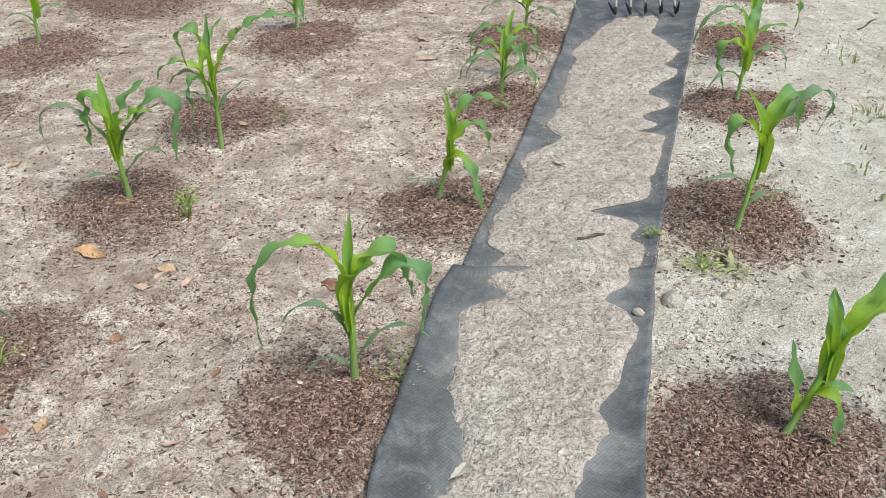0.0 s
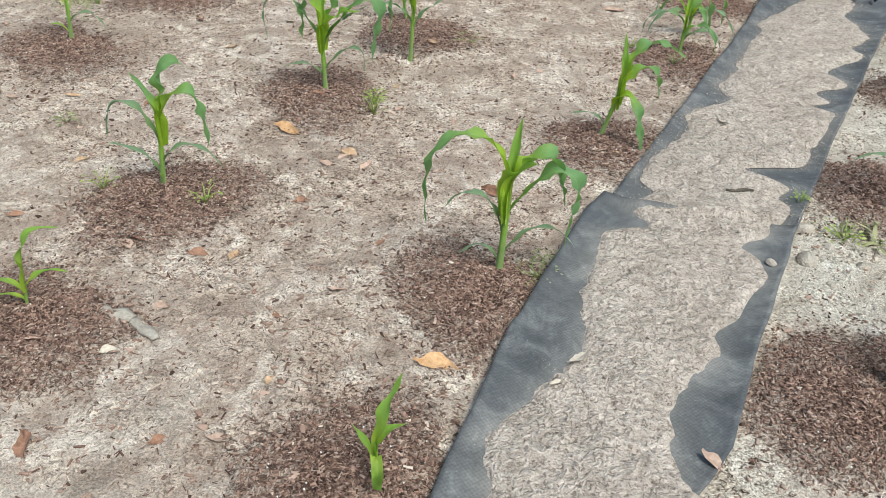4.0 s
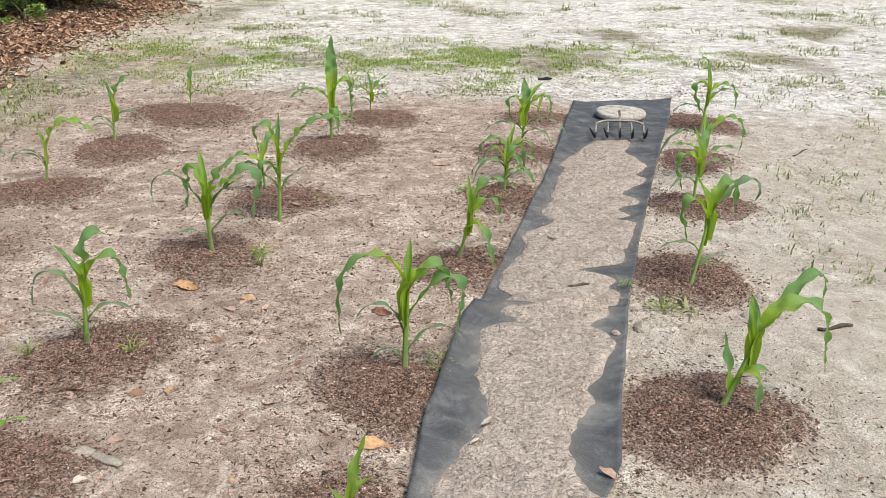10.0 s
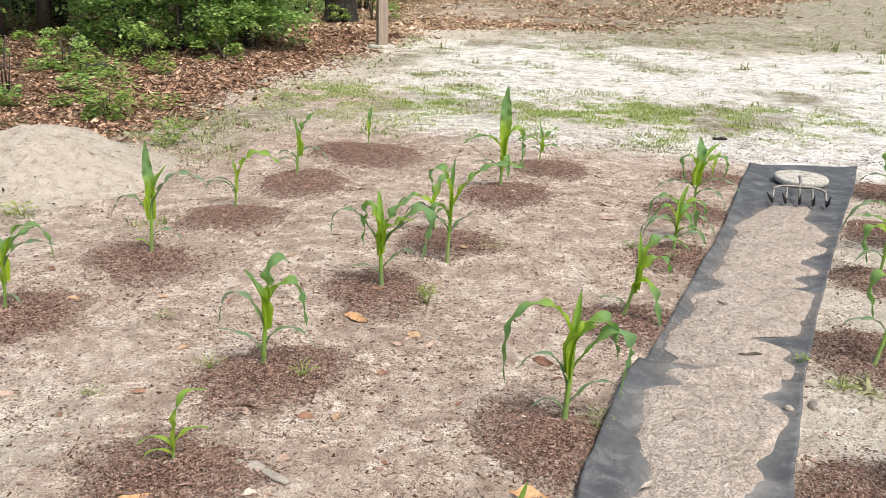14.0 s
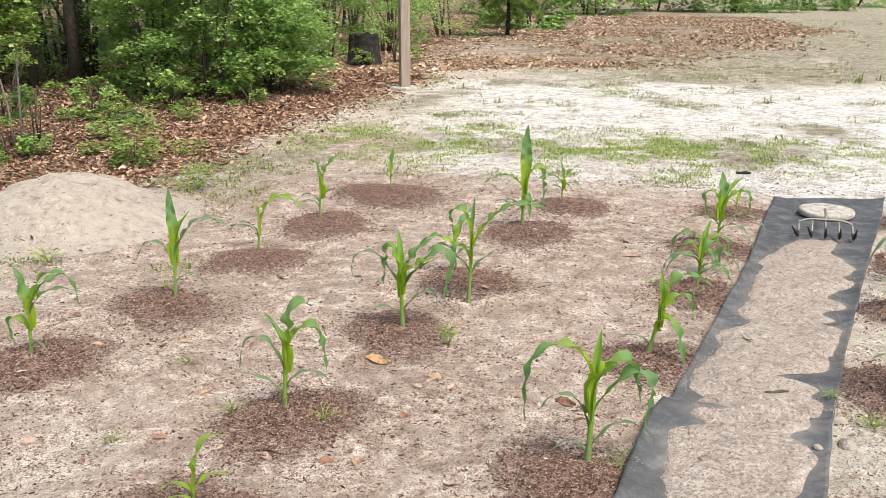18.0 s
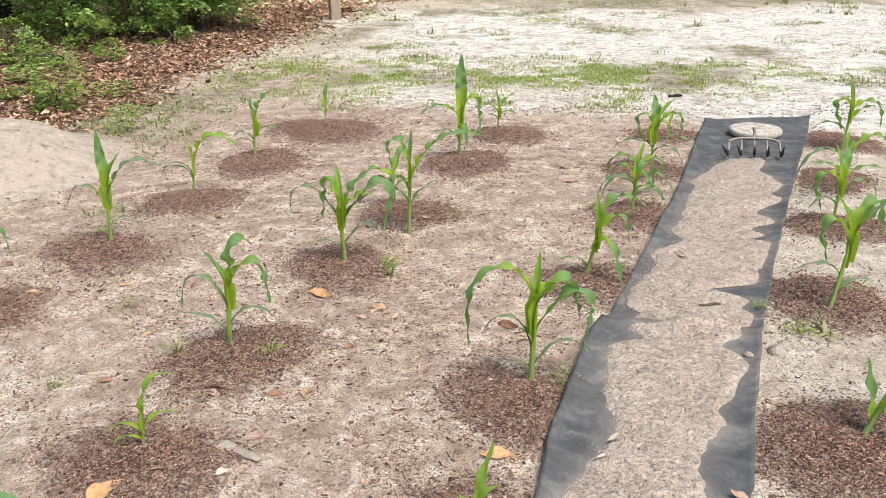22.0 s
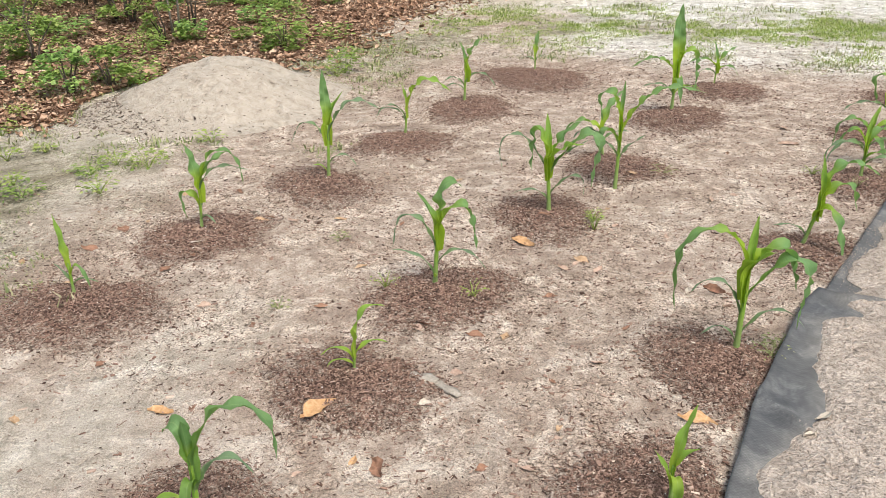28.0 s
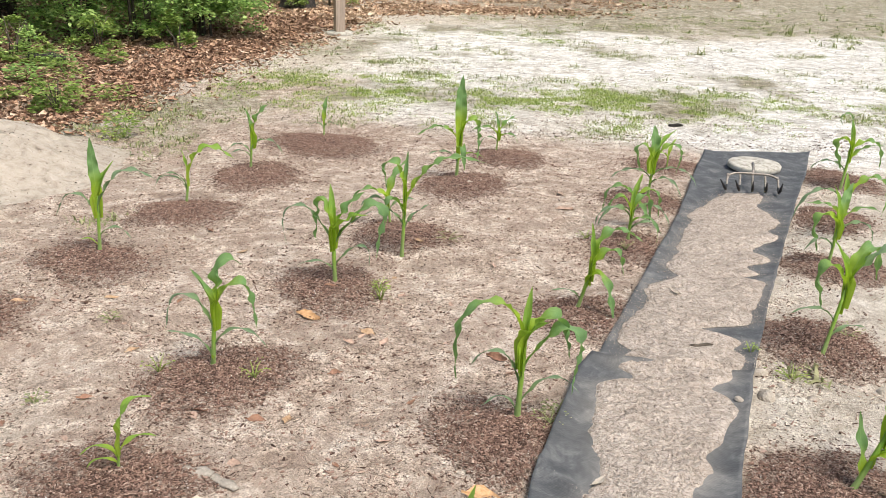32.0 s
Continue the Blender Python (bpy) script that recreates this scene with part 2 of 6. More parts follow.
def fabric_material():
    m, nt, b = material("weed_fabric", 0.75, 0.3)
    co = coords(nt)
    dust = noise_node(nt, co, 9.0, 6, 0.7, 0.6)
    fleck = noise_node(nt, co, 120.0, 3, 0.7)
    c = ramp(nt, dust, [(0.3, (0.05, 0.053, 0.058)), (0.5, (0.082, 0.086, 0.093)), (0.62, (0.14, 0.142, 0.145)), (0.78, (0.27, 0.26, 0.245))])
    c = mix(nt, 0.6, c, ramp(nt, fleck, [(0.35, (0.75, 0.75, 0.75)), (0.6, (1.1, 1.1, 1.1)), (0.75, (1.7, 1.65, 1.6))]), "MULTIPLY")
    powder = math_node(nt, "MULTIPLY", attribute(nt, "dust"), math_node(nt, "ADD", math_node(nt, "MULTIPLY", dust, 0.9), math_node(nt, "MULTIPLY", fleck, 0.4)), True)
    c = mix(nt, math_node(nt, "MULTIPLY", powder, 0.45), c, (0.42, 0.38, 0.33))
    weave = node(nt, "ShaderNodeTexChecker", Scale=170.0)
    nt.links.new(co, weave.inputs["Vector"])
    c = mix(nt, 0.8, c, ramp(nt, weave.outputs["Fac"], [(0.2, (0.9, 0.9, 0.9)), (0.8, (1.12, 1.12, 1.12))]), "MULTIPLY")
    nt.links.new(c, b.inputs["Base Color"])
    bump(nt, b, math_node(nt, "ADD", math_node(nt, "MULTIPLY", weave.outputs["Fac"], 0.1), fleck), 0.5, 0.002)
    return m


def mulch_material():
    """Bark mulch that thins out into sand towards its rim."""
    m, nt, b = material("bark_mulch", 0.9, 0.15)
    co = nt.nodes.new("ShaderNodeNewGeometry").outputs["Position"]
    n = noise_node(nt, co, 85.0, 3, 0.65, 1.2)
    mid = noise_node(nt, co, 17.0, 6, 0.75, 0.8)
    # darkest stop paints in the shade of gaps between the chips
    bark = ramp(nt, n, [(0.36, (0.024, 0.015, 0.012)), (0.46, (0.105, 0.064, 0.05)), (0.56, (0.23, 0.148, 0.117)), (0.7, (0.41, 0.305, 0.25))])
    sand = ramp(nt, n, [(0.36, (0.12, 0.088, 0.07)), (0.48, (0.33, 0.262, 0.213)), (0.56, (0.47, 0.39, 0.325)), (0.7, (0.64, 0.56, 0.485))])
    edge = math_node(nt, "ADD", attribute(nt, "rim"), math_node(nt, "MULTIPLY", math_node(nt, "SUBTRACT", mid, 0.5), 3.0))
    edge = math_node(nt, "MULTIPLY", math_node(nt, "SUBTRACT", edge, 0.36), 1.9, True)
    nt.links.new(mix(nt, edge, bark, sand), b.inputs["Base Color"])
    bump(nt, b, n, 0.8, 0.02)
    return m


def crumbly_material():
    """Loose sandy soil in small crumbs, the shade in their gaps painted dark."""
    m, nt, b = material("loose_sandy_soil", 0.95, 0.1)
    co = nt.nodes.new("ShaderNodeNewGeometry").outputs["Position"]
    lump = noise_node(nt, co, 26.0, 4, 0.6, 0.8)
    crumb = noise_node(nt, co, 95.0, 2, 0.55, 1.2)
    broad = noise_node(nt, co, 5.0, 4, 0.6)
    c = ramp(nt, crumb, [(0.32, (0.24, 0.195, 0.163)), (0.42, (0.41, 0.345, 0.296)), (0.52, (0.49, 0.42, 0.364)), (0.66, (0.585, 0.513, 0.452))])
    c = mix(nt, 0.7, c, ramp(nt, lump, [(0.36, (0.72, 0.70, 0.68)), (0.5, (1.0, 1.0, 1.0)), (0.64, (1.16, 1.16, 1.17))]), "MULTIPLY")
    c = mix(nt, 0.6, c, ramp(nt, broad, [(0.36, (0.84, 0.82, 0.80)), (0.62, (1.1, 1.1, 1.1))]), "MULTIPLY")
    nt.links.new(c, b.inputs["Base Color"])
    bump(nt, b, math_node(nt, "ADD", math_node(nt, "MULTIPLY", crumb, 0.5), math_node(nt, "MULTIPLY", lump, 1.2)), 1.0, 0.022)
    return m


SOIL = soil_material()
FABRIC = fabric_material()
LOOSE = crumbly_material()
MULCH = mulch_material()
CHIP = speckle_material("bark_chips", [(0.05, (0.035, 0.021, 0.016)), (0.28, (0.115, 0.069, 0.053)), (0.55, (0.245, 0.15, 0.117)), (0.8, (0.36, 0.238, 0.188)), (0.96, (0.48, 0.375, 0.31))], 0.85, 120.0, 0.004, True)
CRUMB = speckle_material("ground_crumbs", [(0.1, (0.055, 0.04, 0.032)), (0.45, (0.185, 0.14, 0.112)), (0.72, (0.42, 0.355, 0.297)), (0.95, (0.60, 0.55, 0.49))], 0.9, 120.0, 0.004, True)
PERLITE = speckle_material("white_grains", [(0.3, (0.7, 0.68, 0.64)), (0.8, (0.88, 0.87, 0.85))], 0.9, 80.0, 0.002)
HEAP = speckle_material("heaped_sand", [(0.28, (0.21, 0.174, 0.138)), (0.38, (0.375, 0.32, 0.262)), (0.48, (0.445, 0.388, 0.325)), (0.60, (0.49, 0.434, 0.37)), (0.75, (0.55, 0.50, 0.44))], 0.95, 16.0, 0.09)
GREEN = leaf_material("corn_leaf", (0.37, 0.51, 0.045), (0.17, 0.32, 0.125))
DEEP = leaf_material("corn_leaf_old", (0.17, 0.27, 0.10), (0.19, 0.29, 0.17), 0.6, 0.3, 0.3, (0.3, 0.42, 0.16))
YOUNG = leaf_material("corn_leaf_young", (0.42, 0.54, 0.07), (0.27, 0.45, 0.08), 0.5, 0.45)
OUTER = leaf_material("corn_leaf_outer", (0.16, 0.29, 0.08), (0.17, 0.315, 0.14))
PALE = leaf_material("corn_leaf_pale", (0.52, 0.60, 0.22), (0.44, 0.55, 0.16), 0.5, 0.4)
STALK = leaf_material("corn_stalk", (0.27, 0.37, 0.13), (0.25, 0.42, 0.06), 0.5, 0.15)

# ---- plan: the mulched planting spots (x, y, radius) ----
SPOTS = [
    (-0.41, 0.88, 0.27), (-0.28, 1.58, 0.26), (0.0, 2.58, 0.25), (0.27, 3.50, 0.24), (0.42, 4.35, 0.25), (0.68, 5.25, 0.26),
    (-1.475, 0.42, 0.26), (-1.335, 1.13, 0.27), (-1.29, 1.79, 0.28), (-1.10, 2.66, 0.27), (-0.88, 3.44, 0.27), (-0.70, 4.46, 0.29), (-0.46, 5.23, 0.27),
    (-2.57, 1.31, 0.31), (-2.50, 2.04, 0.30), (-2.28, 2.78, 0.28), (-2.15, 3.55, 0.29), (-2.02, 4.34, 0.31), (-1.81, 5.28, 0.38),
    (0.71, 1.375, 0.30), (0.965, 2.46, 0.28), (1.28, 3.38, 0.24), (1.50, 4.20, 0.25), (1.82, 5.12, 0.26),
]


def strip_middle(y):
    """The fabric strip runs a little aslant and bends."""
    return 0.02 + 0.345 * (np.asarray(y) - 1.0) * (0.72 + 0.055 * np.asarray(y)) + 0.03


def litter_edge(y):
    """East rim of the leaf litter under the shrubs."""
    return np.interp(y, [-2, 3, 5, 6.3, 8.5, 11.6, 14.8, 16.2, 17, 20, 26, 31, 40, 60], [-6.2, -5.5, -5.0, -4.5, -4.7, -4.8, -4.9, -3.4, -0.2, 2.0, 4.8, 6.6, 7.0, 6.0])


def axis(lo, hi, step, far):
    mid = np.arange(lo, hi + step / 2, step)
    grow = step * 1.13 ** np.arange(1, 90)
    out = np.cumsum(grow)
    out = out[out < far]
    return np.r_[lo - out[::-1], mid, hi + out]


def relief(x, y):
    z = 0.010 * fbm(x, y, 0.55, 3, 4) + 0.004 * fbm(x, y, 0.09, 9, 2)
    for sx, sy, r in SPOTS:
        d = np.hypot(x - sx, y - sy) / r
        z = z + 0.010 * np.exp(-(d**2) * 1.6)
    return z - 0.006


def trodden(x, y):
    """Where the sand is trodden smooth: east of the strip, and before the near mounds."""
    east = np.clip((x - strip_middle(y) - 0.3) / 0.25, 0, 1) * np.clip((6.5 - y) / 1.5, 0, 1)
    near = np.clip((0.75 - y - 0.25 * x) / 0.5, 0, 1)
    return np.clip(np.maximum(east, near) * (0.85 + 0.6 * fbm(x, y, 0.7, 41, 3)), 0, 1)


def build_ground():
    xs, ys = axis(-3.6, 2.8, 0.035, 420), axis(-0.2, 6.4, 0.035, 640)
    gx, gy = np.meshgrid(xs, ys, indexing="ij")
    x, y = gx.ravel(), gy.ravel()
    z = relief(x, y)
    nx, ny = len(xs), len(ys)
    i = (np.arange(nx - 1)[:, None] * ny + np.arange(ny - 1)[None]).ravel()
    faces = np.stack([i, i + ny, i + ny + 1, i + 1], -1)
    wob = fbm(x, y, 2.4, 21, 4)
    brown = np.zeros_like(x)
    for sx, sy, r in SPOTS:
        brown = np.maximum(brown, 1.05 * np.exp(-((np.hypot(x - sx, y - sy) / (r * (1.05 if sx > 0.7 else 1.6 + 0.3 * min(1, max(0, sy - 1.3))))) ** 2)))
    lane = np.exp(-(((x - strip_middle(y) + 0.95) / 0.55) ** 2)) * np.clip((y - 0.9) / 0.8, 0, 1) * np.clip((6.0 - y) / 0.8, 0, 1)
    rows = np.clip((x + 4.0) / 0.6, 0, 1) * np.clip((strip_middle(y) + 0.25 - x) / 0.2, 0, 1) * np.clip((6.2 - y) / 0.8, 0, 1)
    brown = np.clip(brown + 0.62 * np.clip((-0.8 - x) / 1.5, 0, 1) * np.clip((y - 5.4) / 1.0, 0, 1) * np.clip((9.5 - y) / 2, 0, 1) + 0.4 * lane + (0.52 + 0.2 * np.clip((-0.7 - x) / 0.6, 0, 1) * np.clip((y - 1.2) / 1.2, 0, 1)) * rows * np.clip((y - 0.5) / 1.5, 0, 1) + 0.16 * wob + 0.4 * fbm(x, y, 0.8, 25, 3), 0, 1)
    pale = np.clip((y - 5.2 + 0.3 * np.clip(x, 0, 2)) / 1.3, 0, 1) * np.clip((x + 3.4 + 0.5 * wob) / 2.0, 0, 1) * np.clip((15.2 + 1.2 * wob - y - 0.05 * x) / 2.2, 0, 1)
    side = np.clip((x - strip_middle(y) - 0.35) / 0.3, 0, 1) * np.clip((y - 1.1) / 0.8, 0.15, 1)
    pale = np.clip(pale * (0.9 + 0.5 * wob) + 0.1 * side * np.clip(0.8 + 0.6 * fbm(x, y, 0.6, 27, 3), 0, 1), 0, 1)
    turf_and_shade = 0.85 * np.exp(-(((y - 7.6 - 0.06 * x) / 0.9) ** 2)) * np.clip((x + 3.5) / 1.0, 0, 1) * np.clip((2.2 - x) / 1.0, 0, 1)
    # past the white sand, soil tone and tree shade are painted in together
    turf_and_shade = turf_and_shade + 1.0 * np.clip((y - 13.2 - 0.1 * x) / 2.0, 0, 1) * np.clip((x + 3.0) / 2.0, 0, 1) + 0.75 * np.clip((-2.3 - x + 0.6 * wob) / 0.9, 0, 1) * np.clip((7.5 - y) / 1.0, 0, 1)
    turf_and_shade = turf_and_shade + 1.0 * np.clip(1.9 * fbm(x, y, 0.9, 35, 4) - 0.06, 0, 1) * np.clip((y - 6.2) / 1.0, 0, 1) * np.clip((16 - y) / 3, 0, 1)
    turf_and_shade = np.clip(turf_and_shade * (0.8 + 0.8 * fbm(x, y, 1.1, 33, 3)) + 0.8 * np.clip((y - 19) / 6, 0, 1), 0, 1)
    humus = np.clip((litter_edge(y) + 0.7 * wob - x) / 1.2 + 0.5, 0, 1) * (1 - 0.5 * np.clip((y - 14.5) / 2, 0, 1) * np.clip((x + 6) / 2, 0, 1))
    me = mesh_of("ground", np.stack([x, y, z], -1), faces, SOIL, True, {"pale": pale, "brown": brown, "turf_and_shade": turf_and_shade, "humus": humus, "trodden": trodden(x, y)})
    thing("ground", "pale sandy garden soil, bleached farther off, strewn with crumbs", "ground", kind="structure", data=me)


build_ground()


# ---- fabric strip with the soil thrown on it ----
def strip_edges(y):
    y = np.asarray(y, float)
    left = np.interp(y, [-0.4, 0.43, 0.97, 1.35, 2.07, 2.18, 2.86, 4.05, 5.85], [-0.36, -0.262, -0.222, -0.175, -0.02, 0.055, 0.25, 0.60, 1.03])
    right = np.interp(y, [-0.4, 0.46, 0.85, 1.0, 1.15, 1.45, 2.06, 2.82, 4.0, 5.95], [0.02, 0.165, 0.235, 0.312, 0.385, 0.45, 0.605, 0.83, 1.21, 1.86])
    return left + 0.008 * fbm(y, y * 0, 0.3, 51, 3), right + 0.010 * fbm(y, y * 0 + 5, 0.3, 52, 3)


def fabric_height(x, y, u):
    """Wrinkles, rims that curl up a little where no soil holds them, and the near east rim standing up."""
    rim = np.maximum(0, np.abs(u - 0.5) * 2 - 0.72) / 0.28
    lip = np.clip((u - 0.7) / 0.3, 0, 1) ** 1.4 * np.exp(-(((y - 0.55) / 0.38) ** 4))
    return 0.016 + 0.05 * lip + 0.007 * fbm(x, y, 0.22, 61, 3) + rim**2 * (0.012 + 0.012 * fbm(y, x * 0, 0.5, 63, 2)) + 0.012 * np.exp(-(((y - 2.12 - 0.1 * x) / 0.025) ** 2)) + 0.016 * np.exp(-(((y - 1.262 + 1.03 * x) / 0.026) ** 2)) * np.clip((0.02 - x) / 0.05, 0, 1)


def build_strip(y0, y1, name, label, lift=0.0):
    n, k = int((y1 - y0) / 0.02), 44
    yy = np.linspace(y0, y1, n)
    left, right = strip_edges(yy)
    u = np.linspace(0, 1, k)
    x = left[:, None] + (right - left)[:, None] * u[None]
    y = yy[:, None] + 0.1 * (u[None] - 0.5) * np.clip((yy[:, None] - 5.2) / 0.4, 0, 1)
    y = np.broadcast_to(y, x.shape)
    z = relief(x.ravel(), y.ravel()).reshape(x.shape) * 0.6 + fabric_height(x, y, np.broadcast_to(u[None], x.shape)) + lift
    z = z + (lift > 0) * np.clip((y - y1 + 0.03) / 0.03, 0, 1) * (0.021 * (1 - 0.7 * u[None]) + 0.008 * fbm(x, y, 0.1, 67, 2))
    top = np.stack([x, y, z], -1).reshape(-1, 3)
    low = top - (0, 0, 0.003)
    i = (np.arange(n - 1)[:, None] * k + np.arange(k - 1)[None]).ravel()
    faces = [tuple(f) for f in np.stack([i, i + 1, i + k + 1, i + k], -1)]
    o = n * k
    faces += [tuple(f) for f in np.stack([i + o, i + k + o, i + k + 1 + o, i + 1 + o], -1)]
    ring = [*range(k), *range(2 * k - 1, n * k, k), *range(n * k - 2, (n - 1) * k - 1, -1), *range((n - 2) * k, 0, -k)]
    faces += [(a, a + o, b + o, b) for a, b in zip(ring, ring[1:] + ring[:1])]
    a, b = soil_edges(yy)
    off = np.maximum(np.maximum(a[:, None] - x, x - b[:, None]), np.maximum(y - 4.5, 0) * 0.3)
    dust = np.clip(np.exp(-np.maximum(off, 0) / 0.045) * (0.75 + 0.6 * fbm(x, y, 0.15, 77, 3)), 0, 1).ravel()
    me = mesh_of(name, np.concatenate([top, low]), faces, FABRIC, True, {"dust": np.r_[dust, dust]})
    return thing(name, label, "landscape fabric", "fabric strips", data=me)


def bumps(y, base, rows):
    return base + sum(a * np.exp(-(((y - c) / w) ** 2)) for c, w, a in rows)


# bare fabric along each rim: where, how long, how deep
BARE_LEFT = [(0.725, 0.03, 0.17), (0.90, 0.06, 0.03), (1.38, 0.16, 0.12), (1.76, 0.18, 0.05), (2.03, 0.05, 0.12), (2.26, 0.04, 0.04), (2.46, 0.14, -0.03), (2.72, 0.07, 0.03), (3.10, 0.09, 0.09), (3.34, 0.12, 0.03), (4.4, 0.2, 0.08)]
BARE_RIGHT = [(0.40, 0.10, 0.03), (0.67, 0.11, 0.06), (0.77, 0.05, 0.03), (0.96, 0.07, -0.06), (1.25, 0.15, 0.11), (1.55, 0.08, 0.04), (1.84, 0.07, -0.04), (2.0, 0.05, 0.06), (2.33, 0.05, 0.05), (2.49, 0.06, 0.19), (2.9, 0.14, -0.02), (3.12, 0.035, 0.10), (3.27, 0.07, 0.10), (3.55, 0.10, 0.10), (3.85, 0.08, 0.05), (4.35, 0.22, 0.15)]


def soil_edges(yy):
    left, right = strip_edges(yy)
    fade = np.clip((yy - 4.3) / 0.32, 0, 1) ** 2 * 0.16
    a = left + bumps(yy, 0.07, BARE_LEFT) + 0.036 * fbm(yy, yy * 0, 0.14, 71, 5) + fade
    b = right - bumps(yy, 0.05, BARE_RIGHT) + 0.036 * fbm(yy, yy * 0 + 3, 0.14, 75, 5) - fade
    return a, b


build_strip(2.08, 5.80, "fabric_strip", "charcoal woven weed fabric laid straight between planting rows")
build_strip(-0.4, 2.14, "fabric_strip", "charcoal woven weed fabric with a buckled, folded rim", 0.006)


def build_spread():
    y0, y1, step = -0.4, 4.62, 0.0075
    n, k = int((y1 - y0) / step), 64
    yy = np.linspace(y0, y1, n)
    left, right = strip_edges(yy)
    a, b = soil_edges(yy)
    u = np.linspace(0, 1, k)
    x = a[:, None] + (b - a)[:, None] * u[None]
    y = np.broadcast_to(yy[:, None], x.shape)
    uu = (x - left[:, None]) / (right - left)[:, None]
    under = relief(x.ravel(), y.ravel()).reshape(x.shape) * 0.6 + fabric_height(x, y, uu)
    side = np.minimum(u, 1 - u)[None] * (b - a)[:, None]
    ends = np.clip((y1 - y) / 0.1, 0, 1)
    thick = 0.018 * (1 - np.exp(-side / 0.03)) * ends
    z = under + thick * (0.8 + 0.35 * fbm(x, y, 0.16, 81, 3)) + thick / 0.018 * (0.008 * fbm(x, y, 0.05, 85, 2) + 0.006 * np.abs(fbm(x, y, 0.026, 87, 2))) + 0.003
    i = (np.arange(n - 1)[:, None] * k + np.arange(k - 1)[None]).ravel()
    faces = np.stack([i, i + 1, i + k + 1, i + k], -1)
    me = mesh_of("soil_layer", np.stack([x, y, z], -1).reshape(-1, 3), faces, LOOSE)
    ob = thing("soil_layer", "grey-brown loose sandy soil holding down the fabric", "soil", data=me, kind="stuff")
    return yy, a, b


SPREAD = build_spread()


# ---- small pieces: chips, crumbs ----
def chip_shape(l, w, h, taper):
    x, y, t = l / 2, w / 2, taper
    v = [(-x, -y * t, 0), (x, -y, 0), (x * 0.9, y, 0), (-x * 0.9, y * t, 0), (-x * 0.85, -y * t * 0.7, h), (x * 0.85, -y * 0.7, h * 0.8), (x * 0.8, y * 0.6, h), (-x * 0.8, y * t * 0.7, h * 0.7)]
    return v, [(3, 2, 1, 0), (4, 5, 6, 7), (0, 1, 5, 4), (1, 2, 6, 5), (2, 3, 7, 6), (3, 0, 4, 7)]


CHIPS = [chip_shape(1, 0.28, 0.14, 0.6), chip_shape(1.2, 0.17, 0.12, 1.0), chip_shape(0.8, 0.5, 0.2, 0.5)]


def chip_material():
    """Bark in single chips, each of its own brown."""
    m, nt, b = material("single_bark_chip", 0.85, 0.15)
    info = nt.nodes.new("ShaderNodeObjectInfo")
    n = noise_node(nt, coords(nt), 3.0, 4, 0.7, 0.6)
    fac = math_node(nt, "ADD", math_node(nt, "MULTIPLY", info.outputs["Random"], 0.75), math_node(nt, "MULTIPLY", n, 0.3))
    nt.links.new(ramp(nt, fac, [(0.05, (0.045, 0.027, 0.021)), (0.3, (0.125, 0.074, 0.057)), (0.6, (0.26, 0.157, 0.12)), (0.85, (0.36, 0.24, 0.188)), (0.98, (0.46, 0.355, 0.29))]), b.inputs["Base Color"])
    bump(nt, b, n, 0.5, 0.003)
    return m


SINGLE = chip_material()
BARK_CHIPS = [mesh_of("bark_chip", v, f, SINGLE, False) for v, f in CHIPS]


def turns_flat(n, lean=0.35):
    return rotations(rng.uniform(0, 6.283, n), rng.normal(0, lean, n), rng.uniform(0, 6.283, n))


def mound_outline(r, seed):
    """A ragged oval, longer one way than the other."""
    a = np.linspace(0, 2 * np.pi, 64, endpoint=False)
    oval = 1 + 0.13 * np.cos(2 * (a - seed * 0.61))
    return a, r * oval * (1 + 0.36 * fbm(np.cos(a) * 1.6 + 5, np.sin(a) * 1.6 + seed, 1.0, seed, 5))


